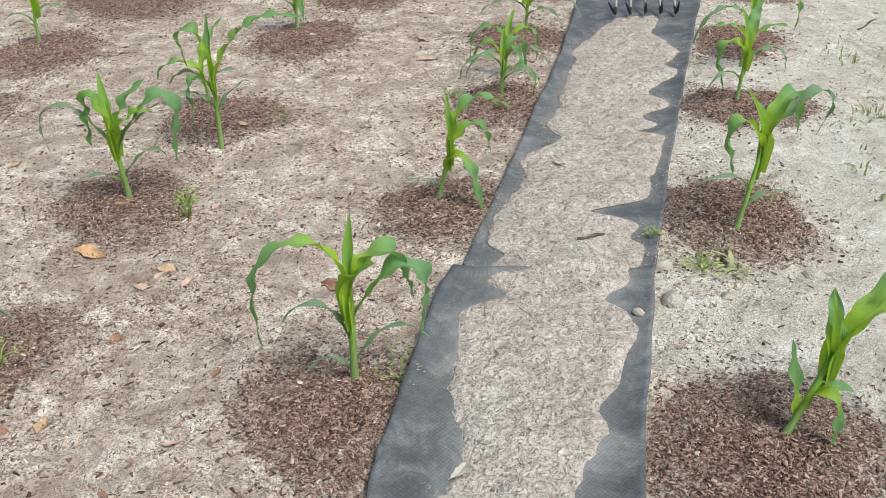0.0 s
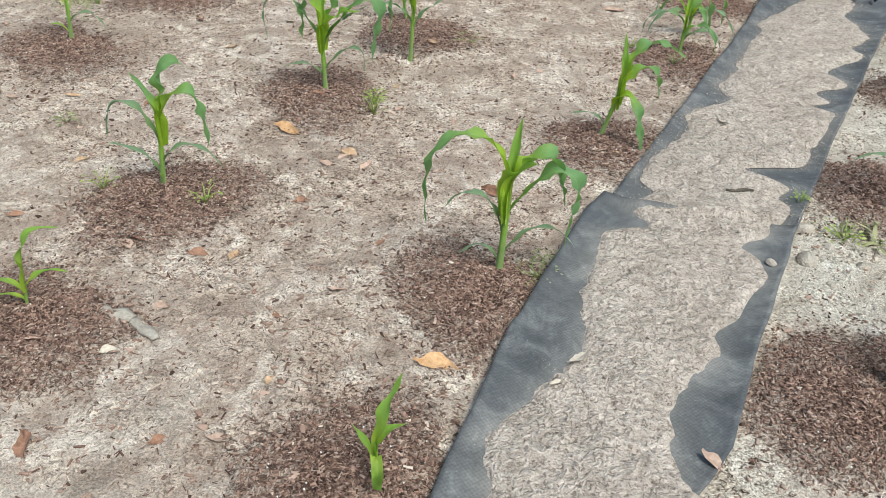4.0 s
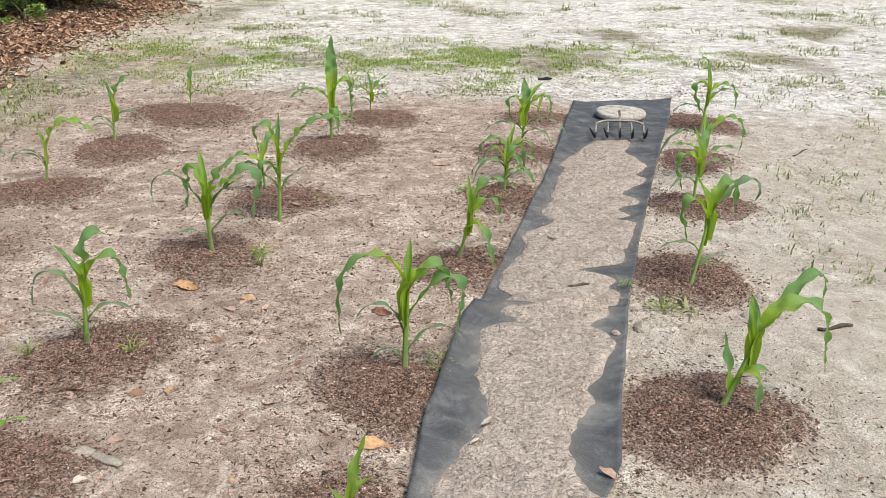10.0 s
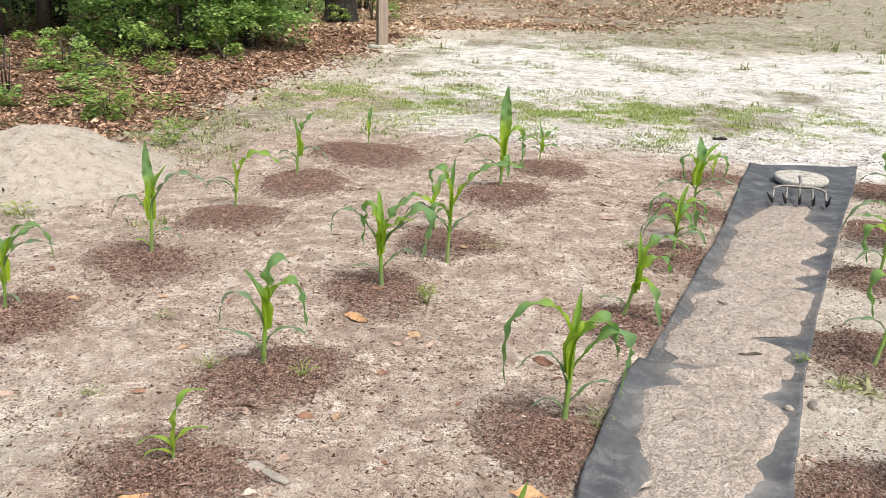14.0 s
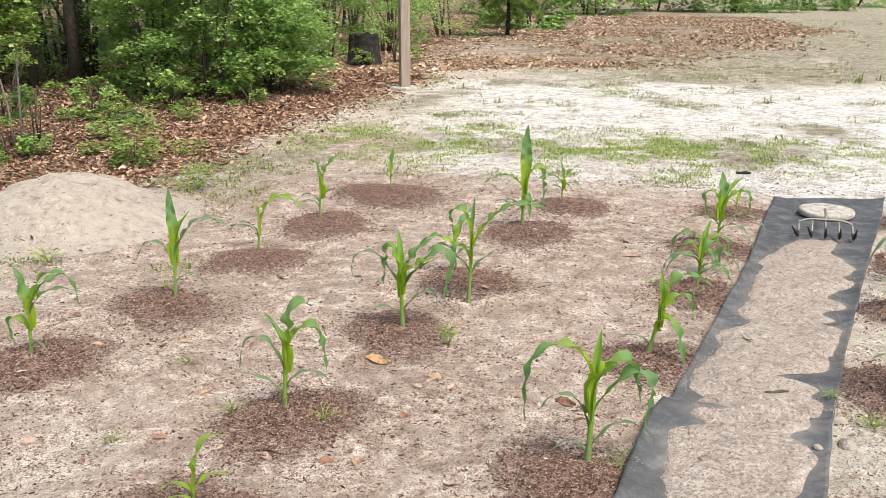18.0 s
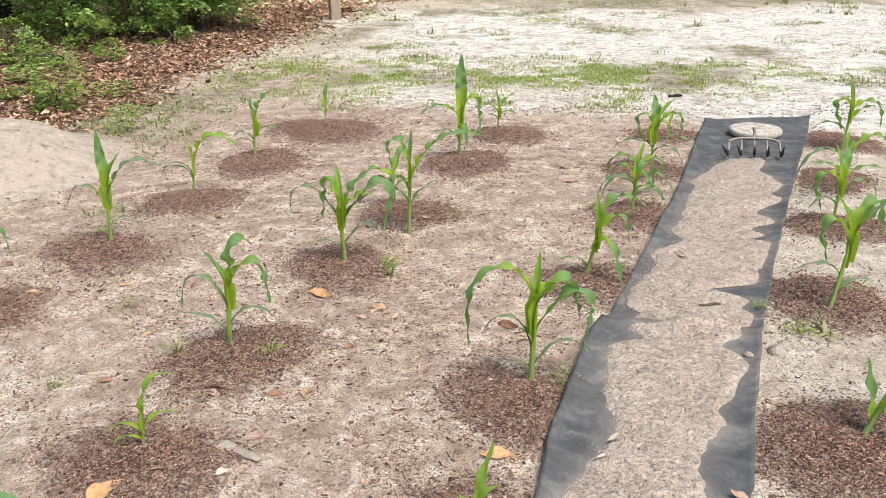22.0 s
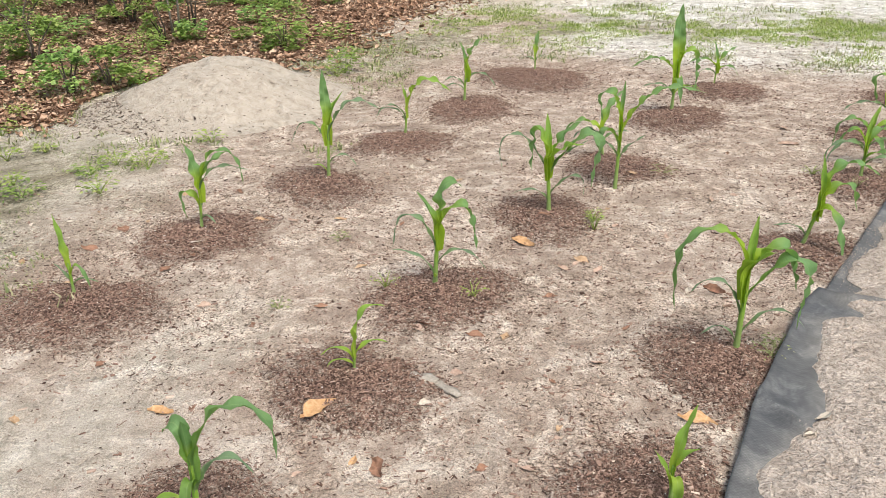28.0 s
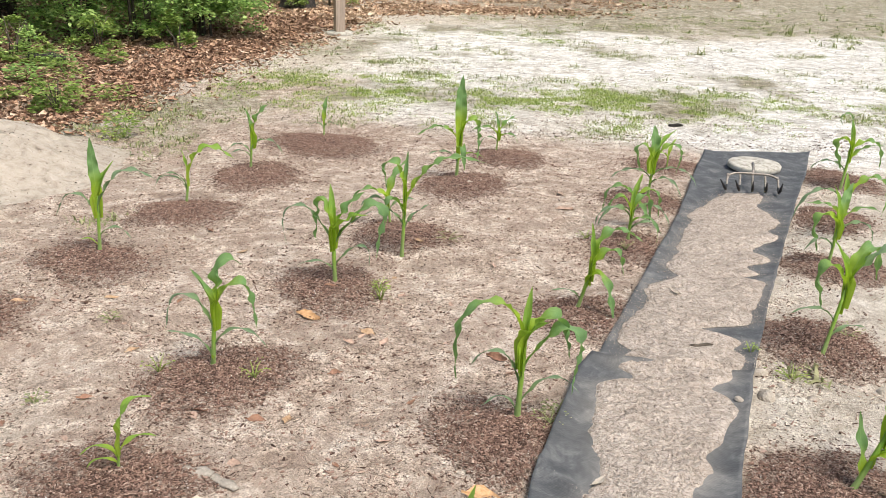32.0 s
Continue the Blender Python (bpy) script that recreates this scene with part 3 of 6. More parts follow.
def build_mound(x, y, r, seed, label):
    h = 0.024 * (r / 0.27)
    top = thing("mulch_mound", label, "mulch mound", "mulch mounds", pose(x, y, 0))
    a, rim = mound_outline(r, seed)
    rings = np.linspace(0.04, 1, 15)
    px, py = (np.cos(a) * rim)[None] * rings[:, None], (np.sin(a) * rim)[None] * rings[:, None]
    g = relief((px + x).ravel(), (py + y).ravel()).reshape(px.shape)
    dome = h * (1 - rings**2)[:, None] ** 0.9
    pz = g + dome + 0.007 * fbm(px + x, py + y, 0.05, 90, 3) * (1.1 - rings[:, None]) - 0.005 * (rings[:, None] > 0.95)
    v = np.r_[np.stack([px, py, pz], -1).reshape(-1, 3), [[0, 0, h + relief(np.array([x]), np.array([y]))[0]]]]
    k = len(a)
    faces = [(i * k + j, (i + 1) * k + j, (i + 1) * k + (j + 1) % k, i * k + (j + 1) % k) for i in range(len(rings) - 1) for j in range(k)]
    faces += [(len(v) - 1, j, (j + 1) % k) for j in range(k)]
    part("mulch_bed", mesh_of("mulch_bed", v, faces, MULCH, True, {"rim": np.r_[np.repeat(rings, k), 0.0]}), top)
    n = int((7800 if y < 2.2 else 5600) * (r / 0.27) ** 2)
    ang = rng.uniform(0, 6.283, n)
    rad = np.interp(ang, np.r_[a, 6.2832], np.r_[rim, rim[0]]) * np.abs(0.88 * np.sqrt(rng.uniform(0, 1, n)) + rng.normal(0, 0.11, n) + np.where(rng.uniform(0, 1, n) < 0.3, rng.exponential(0.38, n), 0.0))
    cx, cy = np.cos(ang) * rad, np.sin(ang) * rad
    q = np.clip(rad / np.interp(ang, np.r_[a, 6.2832], np.r_[rim, rim[0]]), 0, 1)
    cz = relief(cx + x, cy + y) + h * (1 - q**2) ** 0.9 + 0.002
    size = np.minimum(rng.lognormal(np.log(0.0074 * (1 + 0.12 * max(0.0, y - 1.0))), 0.45, n), 0.018)
    me = scatter("chips", CHIPS, np.stack([cx, cy, cz], -1), turns_flat(n), np.stack([size, size * rng.uniform(0.6, 1.3, n), size], -1), CHIP, rng.integers(0, 3, n))
    tagged(part("chips", me, top, "loose reddish-brown bark chips"), kind="stuff")
    if y < 2.3 and x > -2.0:
        # the larger chips lie singly on top
        for i in range(190):
            t, q = rng.uniform(0, 6.283), 0.92 * math.sqrt(rng.uniform())
            d = q * float(np.interp(t, np.r_[a, 6.2832], np.r_[rim, rim[0]]))
            cx, cy = d * math.cos(t), d * math.sin(t)
            size = rng.uniform(0.007, 0.0135)
            ob = part("bark_chip", BARK_CHIPS[i % 3], top)
            ob.matrix_basis = pose(cx, cy, float(relief(np.array([cx + x]), np.array([cy + y]))[0]) + h * max(0.0, 1 - q * q) ** 0.9 + 0.003, rng.normal(0, 14), rng.normal(0, 14), rng.uniform(0, 360)) @ Matrix.Diagonal((size, size * rng.uniform(0.7, 1.2), size, 1))
    if y < 3.2:
        n = 26
        ang, q = rng.uniform(0, 6.283, n), np.sqrt(rng.uniform(0, 0.8, n))
        cx, cy = np.cos(ang) * q * r, np.sin(ang) * q * r
        size = rng.uniform(0.0025, 0.0055, n)
        me = scatter("white_grains", [CHIPS[2]], np.stack([cx, cy, relief(cx + x, cy + y) + h * (1 - q**2) ** 0.9 + 0.004], -1), turns_flat(n, 0.5), np.stack([size, size * 1.6, size * 3], -1), PERLITE)
        tagged(part("white_grains", me, top, "white perlite grains"), kind="stuff")
    return h


MOUND_H = []
for k, (sx, sy, sr) in enumerate(SPOTS):
    MOUND_H.append(build_mound(sx, sy, sr, 100 + 7 * k, "round mound of dark reddish bark mulch round a corn seedling"))


HEAP_AT = (-3.76, 4.15, 0.93, 0.88, 0.285)


def heap_height(dx, dy):
    """Height of the heap over the ground at places off its middle."""
    cx, cy, rx, ry, h = HEAP_AT
    ang = np.arctan2(dy / ry, dx / rx)
    out = 1 + 0.12 * fbm(np.cos(ang) * 1.5, np.sin(ang) * 1.5, 1.0, 7, 3)
    q = np.hypot(dx / rx, dy / ry) / out
    prof = np.interp(q, [0, 0.25, 0.42, 0.62, 0.8, 0.92, 1.0], [1.02, 0.97, 0.80, 0.47, 0.20, 0.07, 0.0])
    return h * prof * (1 + 0.10 * fbm(dx, dy, 0.7, 13, 3)) + np.clip(1 - q, 0, 1) ** 0.5 * (0.045 * fbm(dx, dy, 0.35, 15, 4) + 0.022 * fbm(dx, dy, 0.1, 17, 3))


def build_heap():
    cx, cy, rx, ry, h = HEAP_AT
    a, rings = np.linspace(0, 2 * np.pi, 96, endpoint=False), np.linspace(0.015, 1.1, 48)
    px, py = rx * np.cos(a)[None] * rings[:, None], ry * np.sin(a)[None] * rings[:, None]
    pz = heap_height(px, py) + relief((px + cx).ravel(), (py + cy).ravel()).reshape(px.shape) - 0.006 - 0.012 * (rings[:, None] > 1.06)
    v = np.r_[np.stack([px, py, pz], -1).reshape(-1, 3), [[0, 0, h]]]
    k = len(a)
    faces = [(i * k + j, (i + 1) * k + j, (i + 1) * k + (j + 1) % k, i * k + (j + 1) % k) for i in range(len(rings) - 1) for j in range(k)]
    faces += [(len(v) - 1, j, (j + 1) % k) for j in range(k)]
    thing("sand_heap", "rounded heap of pale beige sand beside the planting", "sand heap", m=pose(cx, cy, 0), data=mesh_of("sand_heap", v, faces, HEAP), kind="")


build_heap()


# ---- corn ----
def frames_along(points):
    t = np.gradient(points, axis=0)
    return t / np.linalg.norm(t, axis=1)[:, None]


def blade(length, width, az, rise, bend, k=0.5, w=1.0, swirl=0.0, twist=None, fold=0.55, wave=1.0, base=0.6, neck=0.0, sheath=0.0, n=30):
    """A corn blade from its collar at the origin, with a sheath of its own below that wraps the stalk: rise is its
    first slope, bend how far it turns down in all, k where along it the turn lies and w over what share of its
    length; swirl turns it sideways, twist about itself; neck is the share of it that is rolled narrow."""
    s = np.linspace(0, 1, n)
    q = np.clip((s - k) / w + 0.5, 0, 1)
    seed = az * 0.37 + length * 31
    if twist is None:
        twist = (24 if math.cos(math.radians(az)) > 0 else -24) * min(1.0, bend / 120) * (0.8 + 0.35 * math.sin(seed * 7.3))
    slope = rise - bend * q * q * (3 - 2 * q) + 8 * wave * np.sin(9 * s + seed) * s
    slope = np.radians(slope + (87 - rise) * np.exp(-s / 0.07) * (sheath > 0))
    head = np.radians(az + swirl * s**1.5 + 6 * wave * np.sin(5 * s + 2 * seed) * s)
    step = np.stack([np.cos(slope) * np.cos(head), np.cos(slope) * np.sin(head), np.sin(slope)], -1) * (length / (n - 1))
    mid = np.r_[[[0, 0, 0]], np.cumsum(step[:-1], 0)]
    half = 0.98 * width / 2 * np.interp(s, [0, 0.08, 0.2, 0.36, 0.6, 0.8, 0.93, 1.0], [base, 0.5 + 0.5 * base, 0.95, 1.0, 0.84, 0.52, 0.2, 0.01])
    if neck > 0:
        half = half * np.interp(s, [0, 0.75 * neck, 1.3 * neck], [0.42, 0.36, 1.0])
    lift = fold * (1 - 0.6 * s) * (1 + 0.8 * np.exp(-s / 0.1) * (sheath > 0))
    if sheath > 0:
        m = 5
        d = np.linspace(sheath, sheath / m, m)
        mid = np.r_[np.stack([0 * d, 0 * d, -d], -1), mid]
        half = np.r_[np.linspace(0.75, 1.0, m) * half[0], half]
        lift = np.r_[np.full(m, lift[0]), lift]
        head, s = np.r_[np.full(m, head[0]), head], np.r_[np.zeros(m), s]
        n += m
    t = frames_along(mid)
    side = np.stack([-np.sin(head), np.cos(head), 0 * head], -1)
    up = np.cross(t, side)
    tw = np.radians(twist * s**1.2 + 16 * wave * np.sin(6 * s + seed) * s)[:, None]
    side, up = np.cos(tw) * side + np.sin(tw) * up, np.cos(tw) * up - np.sin(tw) * side
    across = np.array([-1, -0.6, 0, 0.6, 1])
    rise_edge = lift[:, None] * np.abs(across)[None] ** 1.2 * half[:, None]
    edge = np.abs(across)[None] ** 2 * half[:, None] * np.minimum(1, 4 * s)[:, None]
    ripple = wave * edge * (0.5 * np.sin(s[:, None] * length * 78 + seed + np.sign(across)[None] * 1.1) + 0.12 * np.sin(s[:, None] * length * 118 + np.sign(across)[None] * 2.0))
    v = mid[:, None] + side[:, None] * (across[None] * half[:, None] / np.sqrt(1 + 0.6 * lift[:, None] ** 2))[..., None] + up[:, None] * (rise_edge + ripple)[..., None]
    faces = [(5 * i + j, 5 * i + j + 1, 5 * i + j + 6, 5 * i + j + 5) for i in range(n - 1) for j in range(4)]
    return v.reshape(-1, 3), faces, {"along": np.repeat(s, 5), "across": np.tile(across, n)}


def stem(height, radius, lean_az, lean, n=9, k=8):
    """A jointed stalk that leans and then straightens; returns its middle line too."""
    s = np.linspace(0, 1, n)
    la = np.radians(lean * (1 - 0.4 * s))
    az = np.radians(lean_az)
    step = np.stack([np.sin(la) * np.cos(az), np.sin(la) * np.sin(az), np.cos(la)], -1) * height / (n - 1)
    mid = np.r_[[[0, 0, 0]], np.cumsum(step[:-1], 0)]
    r = 0.70 * radius * np.interp(s, [0, 0.08, 0.5, 0.85, 1], [1.2, 1.0, 0.9, 0.75, 0.4]) * (1 + 0.07 * np.sin(s * 15))
    a = np.linspace(0, 2 * np.pi, k, endpoint=False)
    v = mid[:, None] + np.stack([np.cos(a)[None] * r[:, None], 0.8 * np.sin(a)[None] * r[:, None], 0 * r[:, None] * a[None]], -1)
    faces = [(k * i + j, k * i + (j + 1) % k, k * i + k + (j + 1) % k, k * i + k + j) for i in range(n - 1) for j in range(k)] + [tuple(range(k * (n - 1), k * n))]
    return v.reshape(-1, 3), faces, {"along": np.repeat(s, k), "across": np.tile(np.sin(a), n)}, mid


PAINT = {"p": PALE, "b": OUTER, "g": GREEN, "d": DEEP, "y": YOUNG}


def corn(x, y, stalk, radius, lean_az, lean, blades, label, z=None):
    """blades: rows of (height on the stalk 0..1, azimuth, rise, bend, length, width, paint, further settings)."""
    if z is None:
        near = min(range(len(SPOTS)), key=lambda i: math.hypot(SPOTS[i][0] - x, SPOTS[i][1] - y))
        q = math.hypot(SPOTS[near][0] - x, SPOTS[near][1] - y) / SPOTS[near][2]
        z = float(relief(np.array([x]), np.array([y]))[0]) + (MOUND_H[near] * max(0, 1 - q * q) ** 0.9) - 0.008
    top = thing("corn_plant", label, "corn plant", "corn plants", pose(x, y, z))
    v, f, attrs, mid = stem(stalk, radius, lean_az, lean)
    part("stalk", mesh_of("stalk", v, f, STALK, True, attrs), top)
    for hfrac, az, rise, bend, length, width, paint, *more in blades:
        extra = more[0] if more else {}
        if paint == "d":
            width, length = 0.8 * width, 0.95 * length
        e = stalk * (0.34 if hfrac > 0.8 else 0.1)
        v, f, attrs = blade(length, width, az, rise, bend, sheath=e, **extra)
        i = hfrac * (len(mid) - 1)
        a = min(int(i), len(mid) - 2)
        at = mid[a] + (mid[a + 1] - mid[a]) * (i - a)
        v = v + at + np.array([math.cos(math.radians(az)), math.sin(math.radians(az)), 0]) * 0.6 * radius
        v[:, 2] = np.maximum(v[:, 2], 0.012)
        part("leaf", mesh_of("leaf", v, f, PAINT[paint], True, attrs), top)
    return top


BIG = "green corn plant with arching strap leaves rooted in mulch"
MID = "half-grown green corn plant with drooping leaf tips"
SMALL = "small pale green corn seedling in a mulch mound"

UPRIGHT = dict(fold=1.3, wave=0.5, base=0.9)


def kinked(k, w=0.3, **more):
    return dict(k=k, w=w, **more)


# row beside the strip, near to far
corn(-0.355, 0.865, 0.11, 0.008, 100, 6, [(0.8, 50, 82, 26, 0.19, 0.030, "y"), (0.45, 172, 70, 14, 0.11, 0.019, "y"), (0.5, 290, 62, 165, 0.20, 0.026, "y", kinked(0.28, 0.4)), (0.9, 20, 64, 40, 0.09, 0.024, "y")], SMALL)
corn(-0.232, 1.688, 0.29, 0.014, 12, 2, [
    (0.95, 195, 70, 165, 0.55, 0.036, "g", kinked(0.40, 0.7, swirl=6)), (0.95, 15, 46, 118, 0.30, 0.062, "g", kinked(0.42, 0.24, base=0.8, fold=0.8, twist=12)), (0.9, 75, 80, 6, 0.20, 0.036, "y", UPRIGHT), (0.97, 330, 62, 30, 0.13, 0.05, "y", dict(base=0.9, fold=1.0)),
    (0.60, 6, 50, 142, 0.48, 0.056, "b", kinked(0.46, 0.36, base=0.4, neck=0.32, twist=24)), (0.42, 190, 70, 120, 0.29, 0.026, "d", kinked(0.55, 0.7, base=0.4)), (0.18, 12, 46, 105, 0.28, 0.020, "d", kinked(0.6, 0.7, base=0.4)), (0.08, 188, 58, 100, 0.17, 0.016, "d", kinked(0.5, 0.7, base=0.4))], BIG)
corn(-0.012, 2.621, 0.22, 0.012, 12, 16, [
    (0.95, 25, 72, 110, 0.34, 0.052, "g", kinked(0.5, 0.6)), (0.85, 12, 46, 130, 0.27, 0.046, "g", kinked(0.5, 0.5)), (0.6, 320, 40, 115, 0.30, 0.042, "g", kinked(0.3, 0.5)), (0.95, 110, 86, 10, 0.18, 0.03, "y", UPRIGHT), (0.2, 190, 45, 60, 0.16, 0.018, "d")], MID)
corn(0.275, 3.55, 0.17, 0.012, 60, 5, [
    (0.9, 40, 55, 140, 0.32, 0.038, "b", kinked(0.4, 0.6)), (0.9, 165, 60, 130, 0.27, 0.036, "g", kinked(0.4, 0.5)), (0.7, 188, 45, 130, 0.30, 0.03, "d"), (0.5, 330, 45, 140, 0.27, 0.028, "b"), (0.98, 80, 84, 12, 0.13, 0.03, "y", UPRIGHT), (0.3, 10, 40, 110, 0.26, 0.025, "d")], MID)
corn(0.315, 3.86, 0.17, 0.012, 30, 6, [
    (0.9, 188, 52, 130, 0.32, 0.036, "b", kinked(0.45, 0.7)), (0.9, 8, 48, 140, 0.31, 0.036, "g", kinked(0.4, 0.7)), (0.98, 60, 76, 25, 0.15, 0.036, "y", UPRIGHT), (0.5, 350, 35, 120, 0.32, 0.03, "d"), (0.4, 200, 40, 120, 0.3, 0.03, "d"), (0.6, 290, 50, 120, 0.24, 0.034, "g")], MID)
corn(0.465, 4.43, 0.23, 0.012, 40, 6, [
    (0.95, 95, 84, 25, 0.23, 0.070, "g", dict(fold=0.8)), (0.95, 12, 46, 140, 0.38, 0.046, "g", kinked(0.45, 0.5)), (0.92, 192, 60, 165, 0.34, 0.04, "g", kinked(0.45, 0.4)), (0.98, 30, 66, 30, 0.24, 0.05, "y", UPRIGHT), (0.5, 350, 38, 100, 0.38, 0.03, "d"), (0.45, 182, 34, 90, 0.34, 0.03, "d"), (0.3, 330, 40, 110, 0.3, 0.03, "d")], BIG)
corn(0.66, 5.12, 0.10, 0.007, 0, 3, [(0.9, 60, 70, 60, 0.16, 0.025, "y"), (0.7, 200, 55, 90, 0.14, 0.02, "y")], SMALL)

# middle row
corn(-1.437, 0.43, 0.20, 0.013, 100, 3, [
    (0.92, 20, 62, 150, 0.42, 0.04, "b", kinked(0.55, 0.6, swirl=-8)), (0.95, 175, 84, 140, 0.17, 0.05, "b", kinked(0.62, 0.3, base=0.9)), (0.5, 18, 58, 115, 0.24, 0.034, "d", kinked(0.62, 0.5)), (0.62, 285, 40, 120, 0.29, 0.036, "b", kinked(0.12, 0.22, wave=0.5)), (0.25, 195, 42, 110, 0.17, 0.018, "y"), (0.9, 300, 86, 10, 0.15, 0.04, "g", UPRIGHT)], MID)
corn(-1.369, 1.185, 0.09, 0.007, 20, 6, [(0.9, 40, 84, 95, 0.21, 0.032, "y", kinked(0.62, 0.6, twist=0, base=0.85)), (0.6, 30, 55, 80, 0.13, 0.018, "y"), (0.4, 190, 60, 110, 0.14, 0.016, "y"), (0.2, 200, 42, 100, 0.11, 0.012, "y")], SMALL)
corn(-1.335, 1.845, 0.24, 0.013, 20, 5, [
    (0.95, 40, 82, 120, 0.26, 0.06, "g", kinked(0.7, 0.4)), (0.92, 10, 56, 140, 0.34, 0.05, "g", kinked(0.42, 0.4)), (0.62, 188, 62, 140, 0.36, 0.03, "d", kinked(0.5, 0.6, base=0.3)), (0.95, 170, 64, 10, 0.16, 0.034, "g", UPRIGHT), (0.3, 12, 54, 120, 0.27, 0.022, "d"), (0.15, 188, 62, 70, 0.22, 0.02, "d"), (0.12, 300, 50, 40, 0.08, 0.015, "y")], BIG)
corn(-1.09, 2.70, 0.26, 0.014, 190, 2, [
    (0.95, 178, 76, 164, 0.36, 0.070, "g", kinked(0.40, 0.16, base=0.9, twist=-6)), (0.95, 25, 62, 25, 0.23, 0.056, "g", dict(base=0.9, twist=8)), (0.92, 350, 48, 36, 0.20, 0.050, "y", dict(base=0.9)), (0.66, 2, 46, 146, 0.56, 0.060, "b", kinked(0.52, 0.3, base=0.3, neck=0.38, twist=50)), (0.66, 188, 58, 150, 0.50, 0.028, "d", kinked(0.55, 0.5, base=0.3)), (0.98, 110, 82, 20, 0.20, 0.04, "y", UPRIGHT), (0.66, 15, 62, 40, 0.26, 0.032, "d"), (0.3, 10, 40, 140, 0.30, 0.024, "d", kinked(0.6, 0.5)), (0.2, 190, 45, 80, 0.2, 0.02, "d")], BIG)
corn(-0.86, 3.14, 0.37, 0.013, 30, 3, [
    (0.95, 188, 72, 165, 0.32, 0.055, "g", kinked(0.5, 0.4)), (0.95, 80, 87, 8, 0.19, 0.028, "g", UPRIGHT), (0.72, 16, 60, 68, 0.52, 0.050, "g", kinked(0.5, 0.7)), (0.6, 195, 62, 150, 0.3, 0.045, "b", kinked(0.35, 0.4)), (0.4, 20, 62, 40, 0.2, 0.032, "d"), (0.45, 200, 60, 60, 0.2, 0.03, "d")], BIG)
corn(-1.0, 3.60, 0.16, 0.010, 190, 5, [(0.9, 60, 76, 60, 0.28, 0.045, "g"), (0.8, 190, 45, 120, 0.30, 0.04, "g"), (0.6, 170, 40, 110, 0.24, 0.034, "d"), (0.5, 10, 50, 60, 0.18, 0.03, "d")], MID)
corn(-0.74, 4.58, 0.32, 0.014, 40, 4, [
    (0.95, 90, 86, 14, 0.35, 0.086, "g", dict(fold=0.8, base=0.8)), (0.85, 5, 58, 148, 0.42, 0.070, "g", kinked(0.32, 0.3, twist=10)), (0.7, 190, 50, 90, 0.34, 0.04, "g"), (0.4, 290, 60, 120, 0.3, 0.045, "g", kinked(0.4, 0.5)), (0.3, 185, 50, 80, 0.24, 0.03, "d"), (0.3, 20, 50, 90, 0.2, 0.03, "y")], BIG)
corn(-0.53, 5.36, 0.14, 0.008, 10, 5, [(0.9, 30, 60, 40, 0.22, 0.035, "g"), (0.8, 185, 50, 90, 0.24, 0.03, "g"), (0.6, 10, 45, 110, 0.2, 0.025, "g"), (0.95, 130, 80, 10, 0.17, 0.03, "g", UPRIGHT), (0.5, 200, 42, 100, 0.18, 0.025, "d")], MID)

# outer row
corn(-2.63, 1.375, 0.13, 0.010, 130, 5, [(0.8, 160, 86, 12, 0.22, 0.03, "y"), (0.6, 350, 55, 120, 0.17, 0.02, "g", kinked(0.4, 0.5)), (0.3, 20, 30, 60, 0.12, 0.015, "d"), (0.4, 200, 70, 30, 0.1, 0.02, "d")], MID)
corn(-2.535, 2.085, 0.20, 0.011, 30, 5, [
    (0.95, 18, 66, 155, 0.42, 0.036, "g", kinked(0.55, 0.6)), (0.95, 45, 70, 60, 0.25, 0.044, "g"), (0.95, 160, 84, 20, 0.20, 0.056, "g", dict(base=0.9)), (0.5, 195, 62, 155, 0.24, 0.036, "g", kinked(0.4, 0.4)), (0.2, 340, 40, 80, 0.14, 0.018, "d"), (0.9, 25, 60, 90, 0.3, 0.03, "d")], MID)
corn(-2.285, 2.86, 0.28, 0.013, 20, 4, [
    (0.95, 130, 88, 8, 0.29, 0.056, "g", dict(base=0.9)), (0.8, 14, 56, 95, 0.42, 0.045, "d", kinked(0.6, 0.7)), (0.6, 186, 62, 120, 0.36, 0.026, "d", kinked(0.45, 0.6)), (0.95, 30, 74, 20, 0.2, 0.04, "y", UPRIGHT), (0.25, 15, 46, 120, 0.22, 0.02, "d"), (0.1, 190, 50, 60, 0.1, 0.015, "y")], BIG)
corn(-2.20, 3.71, 0.18, 0.011, 30, 8, [(0.9, 14, 66, 105, 0.40, 0.055, "y", kinked(0.5, 0.7)), (0.5, 195, 62, 140, 0.30, 0.022, "d"), (0.95, 150, 82, 20, 0.14, 0.02, "y"), (0.4, 190, 70, 100, 0.22, 0.018, "d")], MID)
corn(-2.08, 4.48, 0.24, 0.012, 60, 6, [(0.95, 25, 76, 40, 0.26, 0.055, "g"), (0.9, 165, 84, 10, 0.18, 0.042, "g", UPRIGHT), (0.5, 10, 48, 130, 0.32, 0.028, "d"), (0.3, 190, 45, 100, 0.2, 0.02, "d"), (0.4, 200, 60, 110, 0.22, 0.024, "d")], MID)
corn(-1.84, 5.46, 0.14, 0.008, 60, 4, [(0.9, 80, 84, 20, 0.18, 0.038, "g"), (0.5, 350, 50, 90, 0.15, 0.02, "d"), (0.4, 190, 60, 90, 0.14, 0.018, "d")], SMALL)

